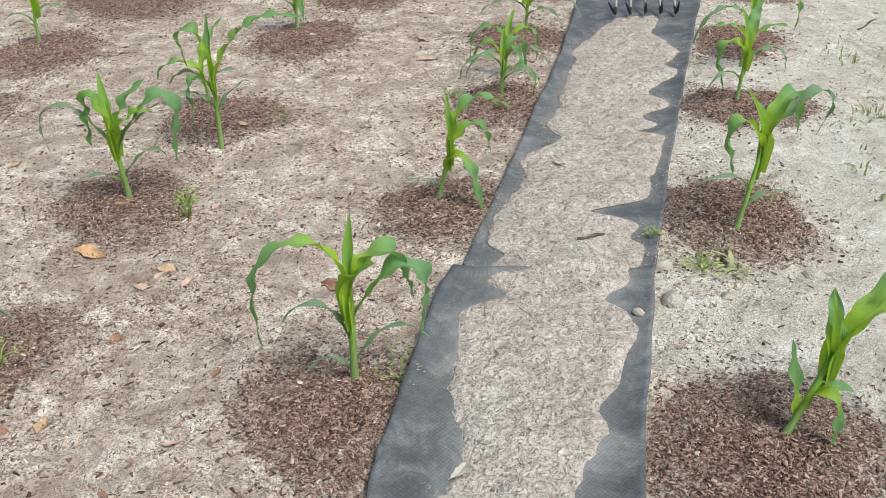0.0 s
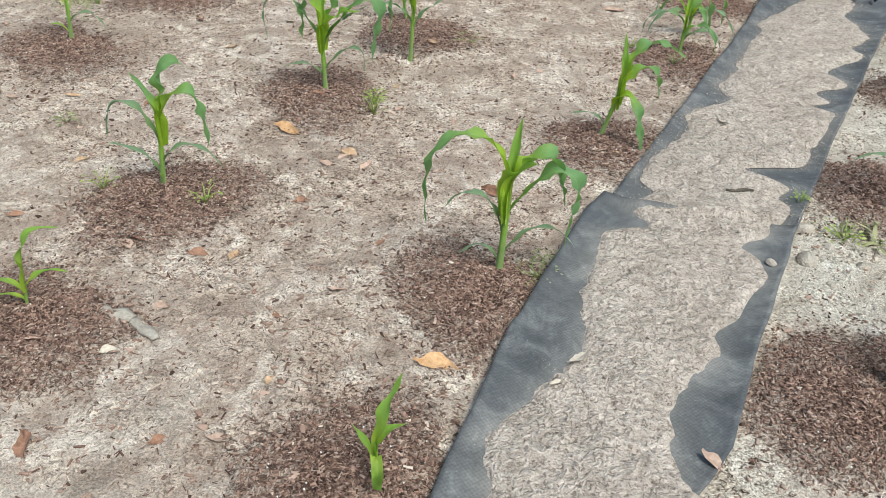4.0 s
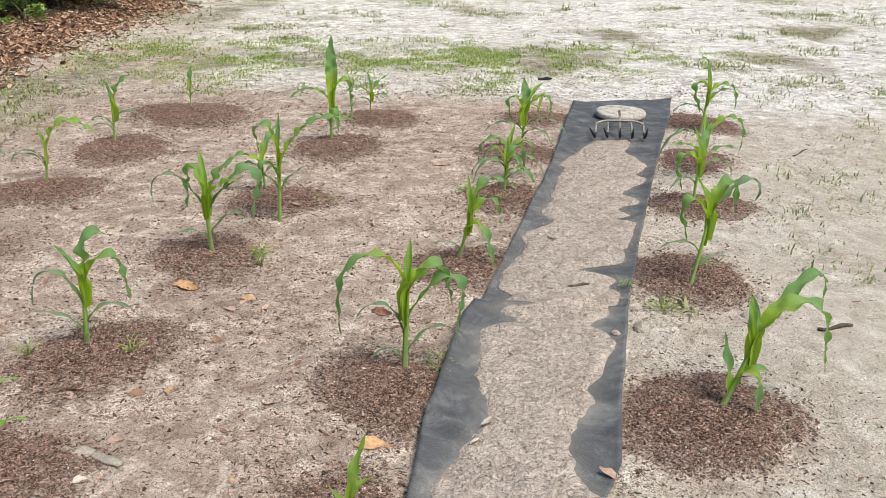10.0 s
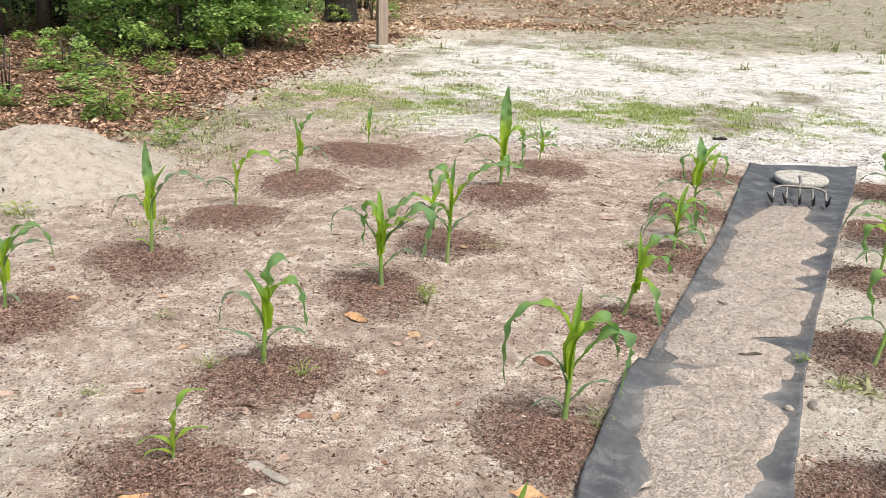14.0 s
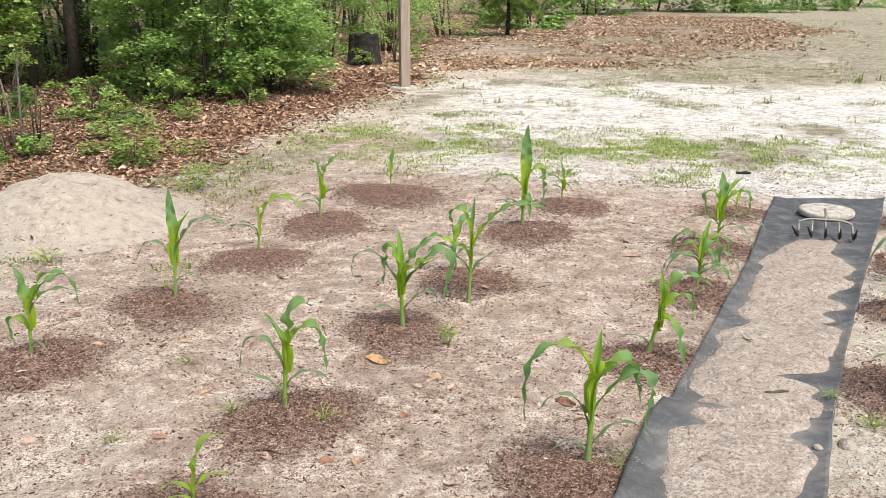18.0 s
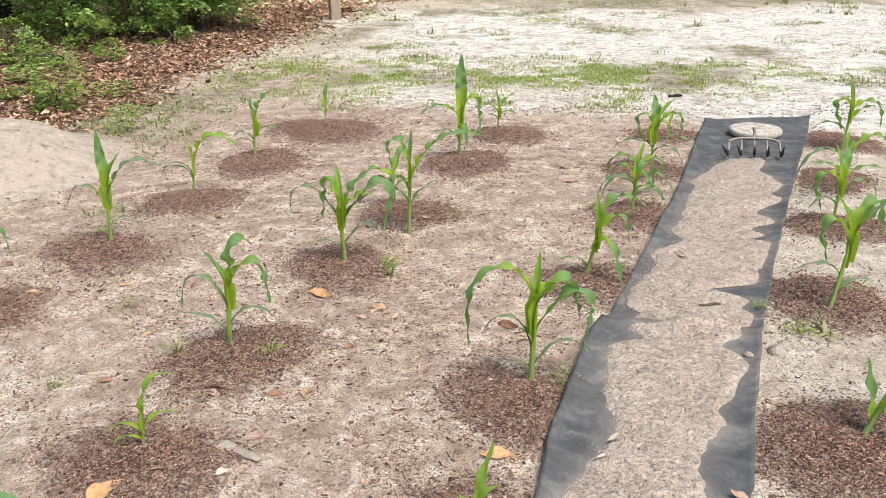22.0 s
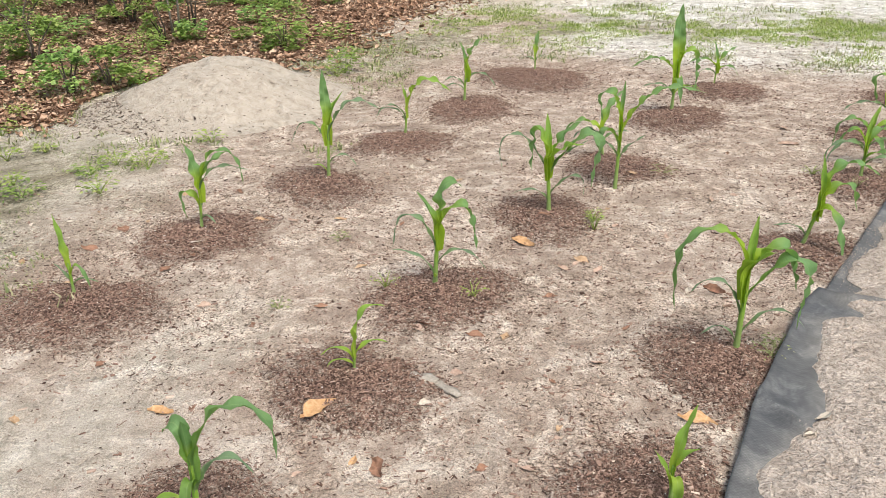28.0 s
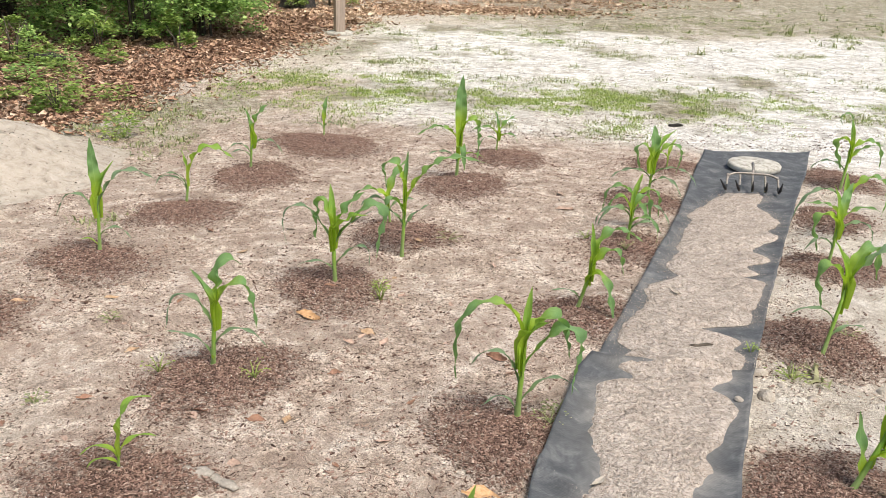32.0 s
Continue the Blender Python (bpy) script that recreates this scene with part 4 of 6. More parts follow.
# row on the far side of the strip
corn(0.757, 1.435, 0.235, 0.014, 20, 26, [
    (0.95, 8, 44, 130, 0.50, 0.056, "g", kinked(0.45, 0.6, swirl=-25, base=0.9)), (0.95, 25, 40, 125, 0.43, 0.046, "g", kinked(0.72, 0.4)), (0.98, 90, 76, 20, 0.14, 0.05, "g", dict(base=0.9)), (0.98, 170, 84, 5, 0.17, 0.03, "y", UPRIGHT), (0.2, 120, 84, 15, 0.2, 0.036, "g"), (0.45, 310, 40, 130, 0.24, 0.036, "g", kinked(0.25, 0.4)), (0.5, 350, 50, 90, 0.1, 0.03, "g")], BIG)
corn(0.925, 2.345, 0.31, 0.012, 35, 15, [
    (0.95, 35, 62, 145, 0.37, 0.05, "g", kinked(0.5, 0.6)), (0.95, 10, 44, 150, 0.42, 0.05, "d", kinked(0.6, 0.5)), (0.9, 188, 56, 155, 0.32, 0.048, "g", kinked(0.4, 0.4)), (0.98, 160, 78, 25, 0.18, 0.036, "y", UPRIGHT), (0.45, 190, 46, 80, 0.22, 0.022, "d"), (0.2, 20, 45, 70, 0.2, 0.022, "d"), (0.9, 30, 66, 20, 0.18, 0.036, "y")], BIG)
corn(1.245, 3.39, 0.21, 0.012, 30, 6, [(0.9, 188, 50, 150, 0.32, 0.05, "g", kinked(0.35, 0.5)), (0.95, 60, 72, 60, 0.28, 0.048, "g"), (0.7, 15, 42, 130, 0.34, 0.034, "d"), (0.98, 130, 82, 15, 0.2, 0.034, "y", UPRIGHT), (0.4, 200, 45, 100, 0.22, 0.025, "d")], MID)
corn(1.41, 3.85, 0.25, 0.014, 20, 5, [(0.9, 14, 42, 140, 0.48, 0.048, "g", kinked(0.5, 0.6)), (0.8, 188, 44, 130, 0.42, 0.036, "d"), (0.95, 80, 78, 30, 0.15, 0.032, "y", UPRIGHT), (0.6, 60, 60, 70, 0.24, 0.036, "y"), (0.5, 200, 50, 60, 0.26, 0.034, "g"), (0.4, 5, 50, 70, 0.26, 0.03, "g")], BIG)
corn(1.75, 4.9, 0.30, 0.014, 20, 6, [(0.95, 165, 84, 190, 0.38, 0.026, "b", kinked(0.62, 0.4)), (0.95, 190, 44, 150, 0.32, 0.054, "g", kinked(0.3, 0.4)), (0.8, 15, 42, 140, 0.4, 0.048, "g"), (0.98, 90, 82, 25, 0.17, 0.036, "y", UPRIGHT), (0.4, 170, 42, 110, 0.32, 0.03, "d"), (0.6, 10, 55, 60, 0.28, 0.03, "g")], BIG)


# ---- more materials ----
DEAD = {
    "orange": speckle_material("dead_leaf_orange", [(0.3, (0.36, 0.20, 0.09)), (0.55, (0.55, 0.34, 0.18)), (0.8, (0.66, 0.46, 0.28))], 0.6, 60.0, 0.003),
    "russet": speckle_material("dead_leaf_russet", [(0.3, (0.16, 0.085, 0.055)), (0.55, (0.30, 0.165, 0.11)), (0.8, (0.45, 0.29, 0.21))], 0.65, 60.0, 0.003),
    "tan": speckle_material("dead_leaf_tan", [(0.3, (0.32, 0.2, 0.11)), (0.55, (0.48, 0.33, 0.21)), (0.8, (0.64, 0.5, 0.36))], 0.7, 60.0, 0.003),
    "pink": speckle_material("dead_leaf_pinkish", [(0.3, (0.30, 0.20, 0.15)), (0.55, (0.46, 0.33, 0.26)), (0.8, (0.6, 0.47, 0.39))], 0.7, 60.0, 0.003),
    "pale": speckle_material("dead_leaf_bleached", [(0.3, (0.42, 0.36, 0.28)), (0.55, (0.56, 0.49, 0.41)), (0.8, (0.68, 0.62, 0.54))], 0.75, 60.0, 0.003),
}
LITTER = speckle_material("leaf_litter", [(0.05, (0.14, 0.085, 0.055)), (0.26, (0.32, 0.205, 0.135)), (0.5, (0.50, 0.345, 0.235)), (0.75, (0.66, 0.50, 0.37)), (0.97, (0.76, 0.63, 0.50))], 0.7, 30.0, 0.01, True)
# the same litter in darker browns, for the nearer ground
DARK_LITTER = speckle_material("dark_leaf_litter", [(0.05, (0.07, 0.04, 0.026)), (0.3, (0.21, 0.125, 0.083)), (0.55, (0.37, 0.228, 0.153)), (0.8, (0.50, 0.34, 0.24)), (0.97, (0.63, 0.48, 0.37))], 0.7, 30.0, 0.01, True)
SCRAP = speckle_material("leaf_scraps", [(0.05, (0.15, 0.09, 0.07)), (0.35, (0.33, 0.22, 0.17)), (0.65, (0.48, 0.36, 0.29)), (0.95, (0.68, 0.58, 0.49))], 0.8, 60.0, 0.003, True)
CLOD = speckle_material("soil_clods", [(0.1, (0.30, 0.245, 0.205)), (0.4, (0.40, 0.338, 0.29)), (0.7, (0.47, 0.402, 0.35)), (0.95, (0.56, 0.49, 0.43))], 0.95, 90.0, 0.006, True)
GRASS = crown_material("grass_blades", [(0.1, (0.17, 0.26, 0.05)), (0.4, (0.30, 0.41, 0.08)), (0.65, (0.41, 0.49, 0.14)), (0.9, (0.52, 0.50, 0.26))], 0.4)
STRAW = crown_material("thin_dry_grass", [(0.1, (0.15, 0.19, 0.06)), (0.4, (0.26, 0.31, 0.11)), (0.65, (0.38, 0.39, 0.19)), (0.9, (0.50, 0.46, 0.30))], 0.35)
SHRUB = crown_material("shrub_leaves", [(0.1, (0.12, 0.22, 0.07)), (0.4, (0.26, 0.42, 0.12)), (0.7, (0.42, 0.58, 0.18)), (0.95, (0.60, 0.72, 0.30))], 0.42)
LIME = crown_material("fresh_leaves", [(0.1, (0.13, 0.22, 0.05)), (0.45, (0.24, 0.35, 0.08)), (0.75, (0.37, 0.47, 0.13)), (0.95, (0.54, 0.60, 0.24))], 0.4)
BARK = speckle_material("grey_bark", [(0.3, (0.05, 0.04, 0.032)), (0.55, (0.12, 0.10, 0.08)), (0.8, (0.24, 0.21, 0.18))], 0.9, 22.0, 0.02)
CHAR = speckle_material("weathered_black_bark", [(0.3, (0.012, 0.011, 0.011)), (0.55, (0.045, 0.04, 0.036)), (0.8, (0.14, 0.12, 0.105))], 0.9, 14.0, 0.04)
CUTWOOD = speckle_material("rotten_cut_wood", [(0.3, (0.15, 0.08, 0.05)), (0.55, (0.32, 0.19, 0.12)), (0.8, (0.45, 0.33, 0.24))], 0.9, 16.0, 0.02)
GREYWOOD = speckle_material("grey_weathered_wood", [(0.3, (0.22, 0.19, 0.16)), (0.55, (0.38, 0.34, 0.29)), (0.8, (0.55, 0.5, 0.45))], 0.85, 45.0, 0.006)
CEMENT = speckle_material("weathered_concrete", [(0.33, (0.17, 0.15, 0.125)), (0.44, (0.37, 0.345, 0.30)), (0.56, (0.5, 0.475, 0.425)), (0.72, (0.58, 0.555, 0.5))], 0.9, 18.0, 0.008)
PLASTIC = speckle_material("white_plastic", [(0.25, (0.62, 0.63, 0.64)), (0.5, (0.78, 0.79, 0.80)), (0.8, (0.82, 0.83, 0.84))], 0.4, 25.0, 0.0005, spec=0.5)
POTSOIL = speckle_material("potting_soil", [(0.3, (0.035, 0.022, 0.016)), (0.55, (0.10, 0.065, 0.05)), (0.8, (0.22, 0.15, 0.12))], 0.9, 160.0, 0.01)


def steel_material(name, a, b_, metal, rough):
    m, nt, b = material(name, rough, 0.5)
    n = noise_node(nt, coords(nt), 40.0, 5, 0.7)
    nt.links.new(ramp(nt, n, [(0.35, a), (0.7, b_)]), b.inputs["Base Color"])
    b.inputs["Metallic"].default_value = metal
    bump(nt, b, n, 0.3, 0.002)
    return m


STEEL = steel_material("dull_grey_steel", (0.2, 0.175, 0.15), (0.4, 0.36, 0.32), 0.5, 0.55)
BLACKTIP = steel_material("black_worn_steel", (0.012, 0.012, 0.013), (0.05, 0.047, 0.045), 0.4, 0.5)


def post_material():
    m, nt, b = material("brown_painted_timber", 0.75, 0.25)
    co = coords(nt)
    mp = nt.nodes.new("ShaderNodeMapping")
    mp.inputs["Scale"].default_value = (30, 30, 1.2)
    nt.links.new(co, mp.inputs["Vector"])
    n = noise_node(nt, mp.outputs[0], 2.0, 6, 0.7)
    nt.links.new(ramp(nt, n, [(0.3, (0.24, 0.18, 0.14)), (0.55, (0.37, 0.30, 0.25)), (0.8, (0.48, 0.41, 0.35))]), b.inputs["Base Color"])
    bump(nt, b, n, 0.4, 0.006)
    return m


POSTWOOD = post_material()


def height_at(x, y):
    return float(relief(np.array([float(x)]), np.array([float(y)]))[0])


def lathe(profile, k=40):
    a = np.linspace(0, 2 * np.pi, k, endpoint=False)
    v = [(r * math.cos(t), r * math.sin(t), z) for r, z in profile for t in a]
    f = [(i * k + j, i * k + (j + 1) % k, (i + 1) * k + (j + 1) % k, (i + 1) * k + j) for i in range(len(profile) - 1) for j in range(k)]
    return v, f


def tube(points, radii, k=8):
    p = np.array(points, float)
    t = frames_along(p)
    r = np.broadcast_to(np.asarray(radii, float), len(p))
    ref = np.array([0.31, 0.17, 0.93]) if abs(t[0, 2]) < 0.9 else np.array([1.0, 0.1, 0.0])
    s = np.cross(t, ref)
    s /= np.linalg.norm(s, axis=1)[:, None]
    u = np.cross(s, t)
    a = np.linspace(0, 2 * np.pi, k, endpoint=False)
    v = p[:, None] + r[:, None, None] * (np.cos(a)[None, :, None] * s[:, None] + np.sin(a)[None, :, None] * u[:, None])
    f = [(k * i + j, k * i + (j + 1) % k, k * i + k + (j + 1) % k, k * i + k + j) for i in range(len(p) - 1) for j in range(k)]
    f += [tuple(range(k))[::-1], tuple(range(k * (len(p) - 1), k * len(p)))]
    return v.reshape(-1, 3), f


# ---- white pot with a seedling, on the fabric ----
def build_pot():
    z = 0.6 * height_at(-0.135, 0.50) + 0.03
    pot = thing("flower_pot", "white plastic flower pot of dark soil on the fabric", "flower pot", m=pose(-0.135, 0.50, z))
    v, f = lathe([(0.001, 0.0), (0.048, 0.0), (0.052, 0.006), (0.056, 0.010), (0.066, 0.05), (0.072, 0.094), (0.0755, 0.097), (0.079, 0.108), (0.0785, 0.113), (0.075, 0.113), (0.072, 0.108), (0.069, 0.094), (0.064, 0.06), (0.05, 0.02)], 48)
    part("pot_body", mesh_of("pot_body", v, f, PLASTIC), pot)
    a, rings = np.linspace(0, 2 * np.pi, 36, endpoint=False), np.linspace(0.05, 1, 9)
    px, py = 0.069 * np.cos(a)[None] * rings[:, None], 0.069 * np.sin(a)[None] * rings[:, None]
    pz = 0.088 + 0.006 * fbm(px, py, 0.02, 5, 3) + 0.006 * (1 - rings[:, None] ** 2)
    v = np.r_[np.stack([px, py, pz], -1).reshape(-1, 3), [[0, 0, 0.095]]]
    f = [(i * 36 + j, (i + 1) * 36 + j, (i + 1) * 36 + (j + 1) % 36, i * 36 + (j + 1) % 36) for i in range(8) for j in range(36)] + [(len(v) - 1, j, (j + 1) % 36) for j in range(36)]
    part("potting_soil", mesh_of("potting_soil", v, f, POTSOIL), pot)
    n = 160
    r, t = 0.062 * np.sqrt(rng.uniform(0, 1, n)), rng.uniform(0, 6.283, n)
    s = rng.uniform(0.005, 0.013, n)
    me = scatter("soil_chips", CHIPS, np.stack([r * np.cos(t), r * np.sin(t), 0.093 + 0 * r], -1), turns_flat(n, 0.5), np.stack([s, s, s], -1), CHIP, rng.integers(0, 3, n))
    tagged(part("soil_chips", me, pot), kind="stuff")
    n = 18
    t, r = rng.normal(4.6, 0.5, n), rng.uniform(0.02, 0.05, n)
    s = rng.uniform(0.004, 0.010, n)
    me = scatter("white_grains", [CHIPS[2]], np.stack([r * np.cos(t), r * np.sin(t), 0.096 + 0 * r], -1), turns_flat(n, 0.5), np.stack([s, s * 1.6, s * 3], -1), PERLITE)
    tagged(part("white_grains", me, pot, "white perlite grains"), kind="stuff")
    corn(-0.137, 0.497, 0.05, 0.006, 30, 4, [(0.9, 75, 84, 30, 0.13, 0.015, "p"), (0.7, 172, 50, 75, 0.19, 0.014, "p"), (0.8, 20, 50, 70, 0.07, 0.013, "p"), (0.2, 170, 50, 40, 0.05, 0.008, "p")], "thin yellow-green corn seedling growing in the pot", z + 0.088)


build_pot()


# ---- cultivator head and stone disc at the far end of the strip ----
def build_fork():
    fork = thing("garden_cultivator", "steel garden cultivator head with five black-tipped tines", "garden tool", m=pose(1.14, 4.72, 0.03, 0, 0, -3))
    wide, zb = 0.158, 0.088
    t = np.linspace(-1, 1, 17)
    bar = [(wide * u, -0.03 * abs(u) ** 6, zb - 0.022 * abs(u) ** 5) for u in t]
    v, f = tube(bar, 0.0075)
    part("bar", mesh_of("bar", v, f, STEEL), fork)
    for u in (-1.0, -0.5, 0.0, 0.5, 1.0):
        x0 = wide * u * 0.96
        path = [(x0, -0.01, zb - 0.008), (x0 * 1.02, -0.035, zb - 0.03), (x0 * 1.04 - 0.004, -0.08, 0.022), (x0 * 1.06 - 0.01, -0.13, 0.006)]
        v, f = tube(path, [0.0075, 0.0075, 0.007, 0.0065])
        tine = part("tine", mesh_of("tine", v, f, STEEL), fork)
        hook = {-1.0: -0.045, -0.5: -0.034, 0.0: -0.008, 0.5: -0.006, 1.0: 0.006}[u]
        v, f = tube([(x0 * 1.04 - 0.004, -0.079, 0.024), (x0 * 1.06 - 0.01, -0.128, 0.009), (x0 * 1.06 + 0.3 * hook - 0.01, -0.15, 0.03), (x0 * 1.06 + hook - 0.01, -0.165, 0.08)], [0.008, 0.0085, 0.009, 0.004])
        part("tine_tip", mesh_of("tine_tip", v, f, BLACKTIP), tine, "black worn tip")
    v, f = tube([(0.0, 0.0, zb), (0.025, 0.12, zb + 0.004), (0.055, 0.33, zb - 0.012)], [0.008, 0.009, 0.011])
    part("shank", mesh_of("shank", v, f, STEEL), fork)


build_fork()


def build_disc():
    v, f = lathe([(0.001, 0.0), (0.205, 0.0), (0.214, 0.006), (0.216, 0.034), (0.208, 0.044), (0.19, 0.048), (0.001, 0.05)], 56)
    v = np.array(v)
    v[:, 2] += 0.004 * fbm(v[:, 0], v[:, 1], 0.12, 3, 3)
    v[:, :2] *= (1 + 0.012 * fbm(np.arctan2(v[:, 1], v[:, 0]) * 2, 0 * v[:, 0], 1.0, 8, 2))[:, None]
    thing("stepping_stone", "round pale concrete stepping stone weighing down the fabric", "stepping stone", m=pose(1.275, 5.26, 0.022, 1.5, 0, 20) @ Matrix.Diagonal((0.84, 0.80, 0.85, 1)), data=mesh_of("stepping_stone", v, f, CEMENT))


build_disc()


# ---- timber post on its round pad ----
def build_post():
    post = thing("timber_post", "square brown-grey timber post standing on a pale round pad", "post", m=pose(-3.28, 12.1, 0, 0, 0, 28))
    w, c, top = 0.072, 0.008, 3.4
    ring = [(-w + c, -w), (w - c, -w), (w, -w + c), (w, w - c), (w - c, w), (-w + c, w), (-w, w - c), (-w, -w + c)]
    levels = np.linspace(0.02, top, 12)
    v = [(x * (1 + 0.01 * math.sin(3 * z)), y * (1 + 0.01 * math.cos(2 * z)), z) for z in levels for x, y in ring]
    f = [(8 * i + j, 8 * i + (j + 1) % 8, 8 * i + 8 + (j + 1) % 8, 8 * i + 8 + j) for i in range(11) for j in range(8)] + [tuple(range(88, 96))]
    part("shaft", mesh_of("shaft", v, f, POSTWOOD, False), post)
    v, f = lathe([(0.001, -0.02), (0.2, -0.02), (0.206, 0.0), (0.2, 0.028), (0.185, 0.036), (0.001, 0.04)], 40)
    part("pad", mesh_of("pad", v, f, CEMENT), post, "pale cast concrete pad")


build_post()


# ---- stump ----
def build_stump():
    stump = thing("tree_stump", "blackened old tree stump with a hollow side among leaf litter", "tree stump", m=pose(-4.98, 15.9, 0, 0, 0, 0))
    k, lv = 40, np.linspace(0, 1, 12)
    a = np.linspace(0, 2 * np.pi, k, endpoint=False)
    r = np.interp(lv, [0, 0.12, 0.4, 1], [0.40, 0.345, 0.31, 0.29])[:, None] * (1 + 0.10 * fbm(np.cos(a) * 3, np.sin(a) * 3, 1.0, 4, 3)[None] + 0.05 * fbm(a[None] * 6 + 0 * lv[:, None], lv[:, None] * 2, 1.0, 6, 2))
    r = r * (1 - 0.16 * np.exp(-(((a[None] - 4.25) / 0.35) ** 2)) * (lv[:, None] > 0.15))
    rim = 0.6 + 0.06 * fbm(np.cos(a) * 2, np.sin(a) * 2, 1.0, 14, 3)
    z = lv[:, None] * rim[None] - 0.02
    v = np.stack([r * np.cos(a), r * np.sin(a), z + 0 * r], -1).reshape(-1, 3)
    f = [(k * i + j, k * i + (j + 1) % k, k * i + k + (j + 1) % k, k * i + k + j) for i in range(11) for j in range(k)]
    part("bark", mesh_of("bark", v, f, CHAR), stump)
    rr = np.linspace(0.05, 0.97, 6)
    v = np.stack([rr[:, None] * (r[-1] * np.cos(a))[None], rr[:, None] * (r[-1] * np.sin(a))[None], (rim - 0.05)[None] * (0.86 + 0.14 * rr[:, None]) - 0.02], -1).reshape(-1, 3)
    f = [(k * i + j, k * i + (j + 1) % k, k * i + k + (j + 1) % k, k * i + k + j) for i in range(5) for j in range(k)] + [tuple(range(k))]
    part("cut_face", mesh_of("cut_face", v, f, CUTWOOD), stump, "rotten brown cut face")


build_stump()


# ---- loose dead leaves ----
def dead_leaf_mesh(mat, seed, curl):
    """A dry, curled leaf blade with a ragged margin and a stub of stalk."""
    s, c = np.linspace(-1, 1, 11), np.array([-1, -0.5, 0, 0.5, 1])
    w = 0.34 * np.interp(s, [-1, -0.82, -0.5, 0.0, 0.5, 1], [0.03, 0.08, 0.72, 1.0, 0.66, 0.0]) * (1 + 0.09 * np.sin(11 * s + seed) * (np.abs(s) < 0.7))
    skew = 1 + 0.25 * np.sin(seed * 3)
    y = (w[:, None] * np.where(c > 0, skew, 1.0)[None] * c[None]).ravel() + 0.12 * np.repeat(np.sin(2 * s + seed), 5)
    x = np.repeat(s / 2, 5) + 0.03 * np.sin(13 * y + seed)
    z = 0.04 + np.abs(curl) * (0.5 * np.tile(np.abs(c) ** 1.6, 11) * np.repeat(w, 5) + 0.10 * np.repeat(s, 5) ** 2) + 0.03 * np.sin(9 * x + 5 * y + seed) * (1 if curl > 0 else -1)
    z = np.where(np.tile(c, 11) * curl > 0, z * 1.3, z * 0.5)
    f = [(5 * i + j, 5 * i + j + 1, 5 * i + j + 6, 5 * i + j + 5) for i in range(10) for j in range(4)]
    return mesh_of("dead_leaf", np.stack([x, y, z], -1), f, mat, False)


def lay_leaves(rows, kind, words):
    shapes = [dead_leaf_mesh(DEAD[kind], 1.0 + 2.1 * q, (0.4, 0.8, -0.6)[q]) for q in range(3)]
    for n, (x, y, size, *turn) in enumerate(rows):
        left, right = strip_edges(y)
        z = height_at(x, y) + (0.034 if left < x < right else 0.0)
        for i, (sx, sy, r) in enumerate(SPOTS):
            q = math.hypot(x - sx, y - sy) / r
            if q < 1:
                z += MOUND_H[i] * (1 - q * q) ** 0.9 + 0.003
        size *= 1.1
        lean = 5 if size > 0.11 else 14
        m = pose(x, y, z, random.uniform(-lean, lean), random.uniform(-lean, lean), turn[0] if turn else random.uniform(0, 360)) @ Matrix.Diagonal((size, size * random.uniform(0.5, 0.85), size, 1))
        thing("dead_leaf", words, "dead leaf", "fallen leaves", m, shapes[n % 3])


lay_leaves([(-1.385, 0.96, 0.12, 62), (-1.855, 0.84, 0.075, 15), (-1.20, 0.80, 0.045, 80), (-0.32, 1.275, 0.10, -4), (-1.125, 2.365, 0.10, -12)], "orange", "orange-yellow dead leaf lying on sandy soil")
lay_leaves([(-2.9, 1.78, 0.085), (-1.12, 0.79, 0.08, -40), (-1.64, 0.23, 0.04), (-2.92, 2.02, 0.075), (-2.45, 1.70, 0.065), (-2.22, 1.02, 0.055), (-1.08, 1.55, 0.06), (-0.325, 2.132, 0.085, -25), (-1.69, 1.6, 0.06), (-1.28, 1.56, 0.07), (-2.65, 2.59, 0.06), (-0.9, 1.9, 0.05), (-0.6, 1.75, 0.05), (-1.9, 3.3, 0.06)], "russet", "russet-brown curled dead leaf on the ground")
lay_leaves([(-1.225, 0.2, 0.06, 50), (-0.492, 0.542, 0.08, -42), (-2.26, 0.68, 0.05), (-0.85, 2.25, 0.07), (-0.98, 1.57, 0.05), (-1.7, 1.96, 0.05), (-1.64, 3.05, 0.06), (-2.34, 2.27, 0.06), (-3.1, 1.6, 0.06), (-2.9, 2.5, 0.06), (-2.0, 2.4, 0.05)], "tan", "tan dry dead leaf on the ground")
lay_leaves([(-0.73, 0.92, 0.055), (-0.54, 0.74, 0.05), (-1.29, 1.53, 0.06), (-1.07, 1.30, 0.05), (-0.77, 2.18, 0.05), (-0.9, 2.15, 0.06), (-0.53, 2.22, 0.05), (-0.05, 4.09, 0.09), (0.33, 1.09, 0.055), (0.56, 0.72, 0.05), (-0.27, 2.02, 0.05), (-2.12, 1.48, 0.06), (-2.21, 2.33, 0.06), (-0.07, 4.41, 0.07), (-0.65, 1.5, 0.05), (-0.55, 2.6, 0.05), (-0.4, 3.1, 0.06)], "pink", "pinkish-brown dry dead leaf on the ground")
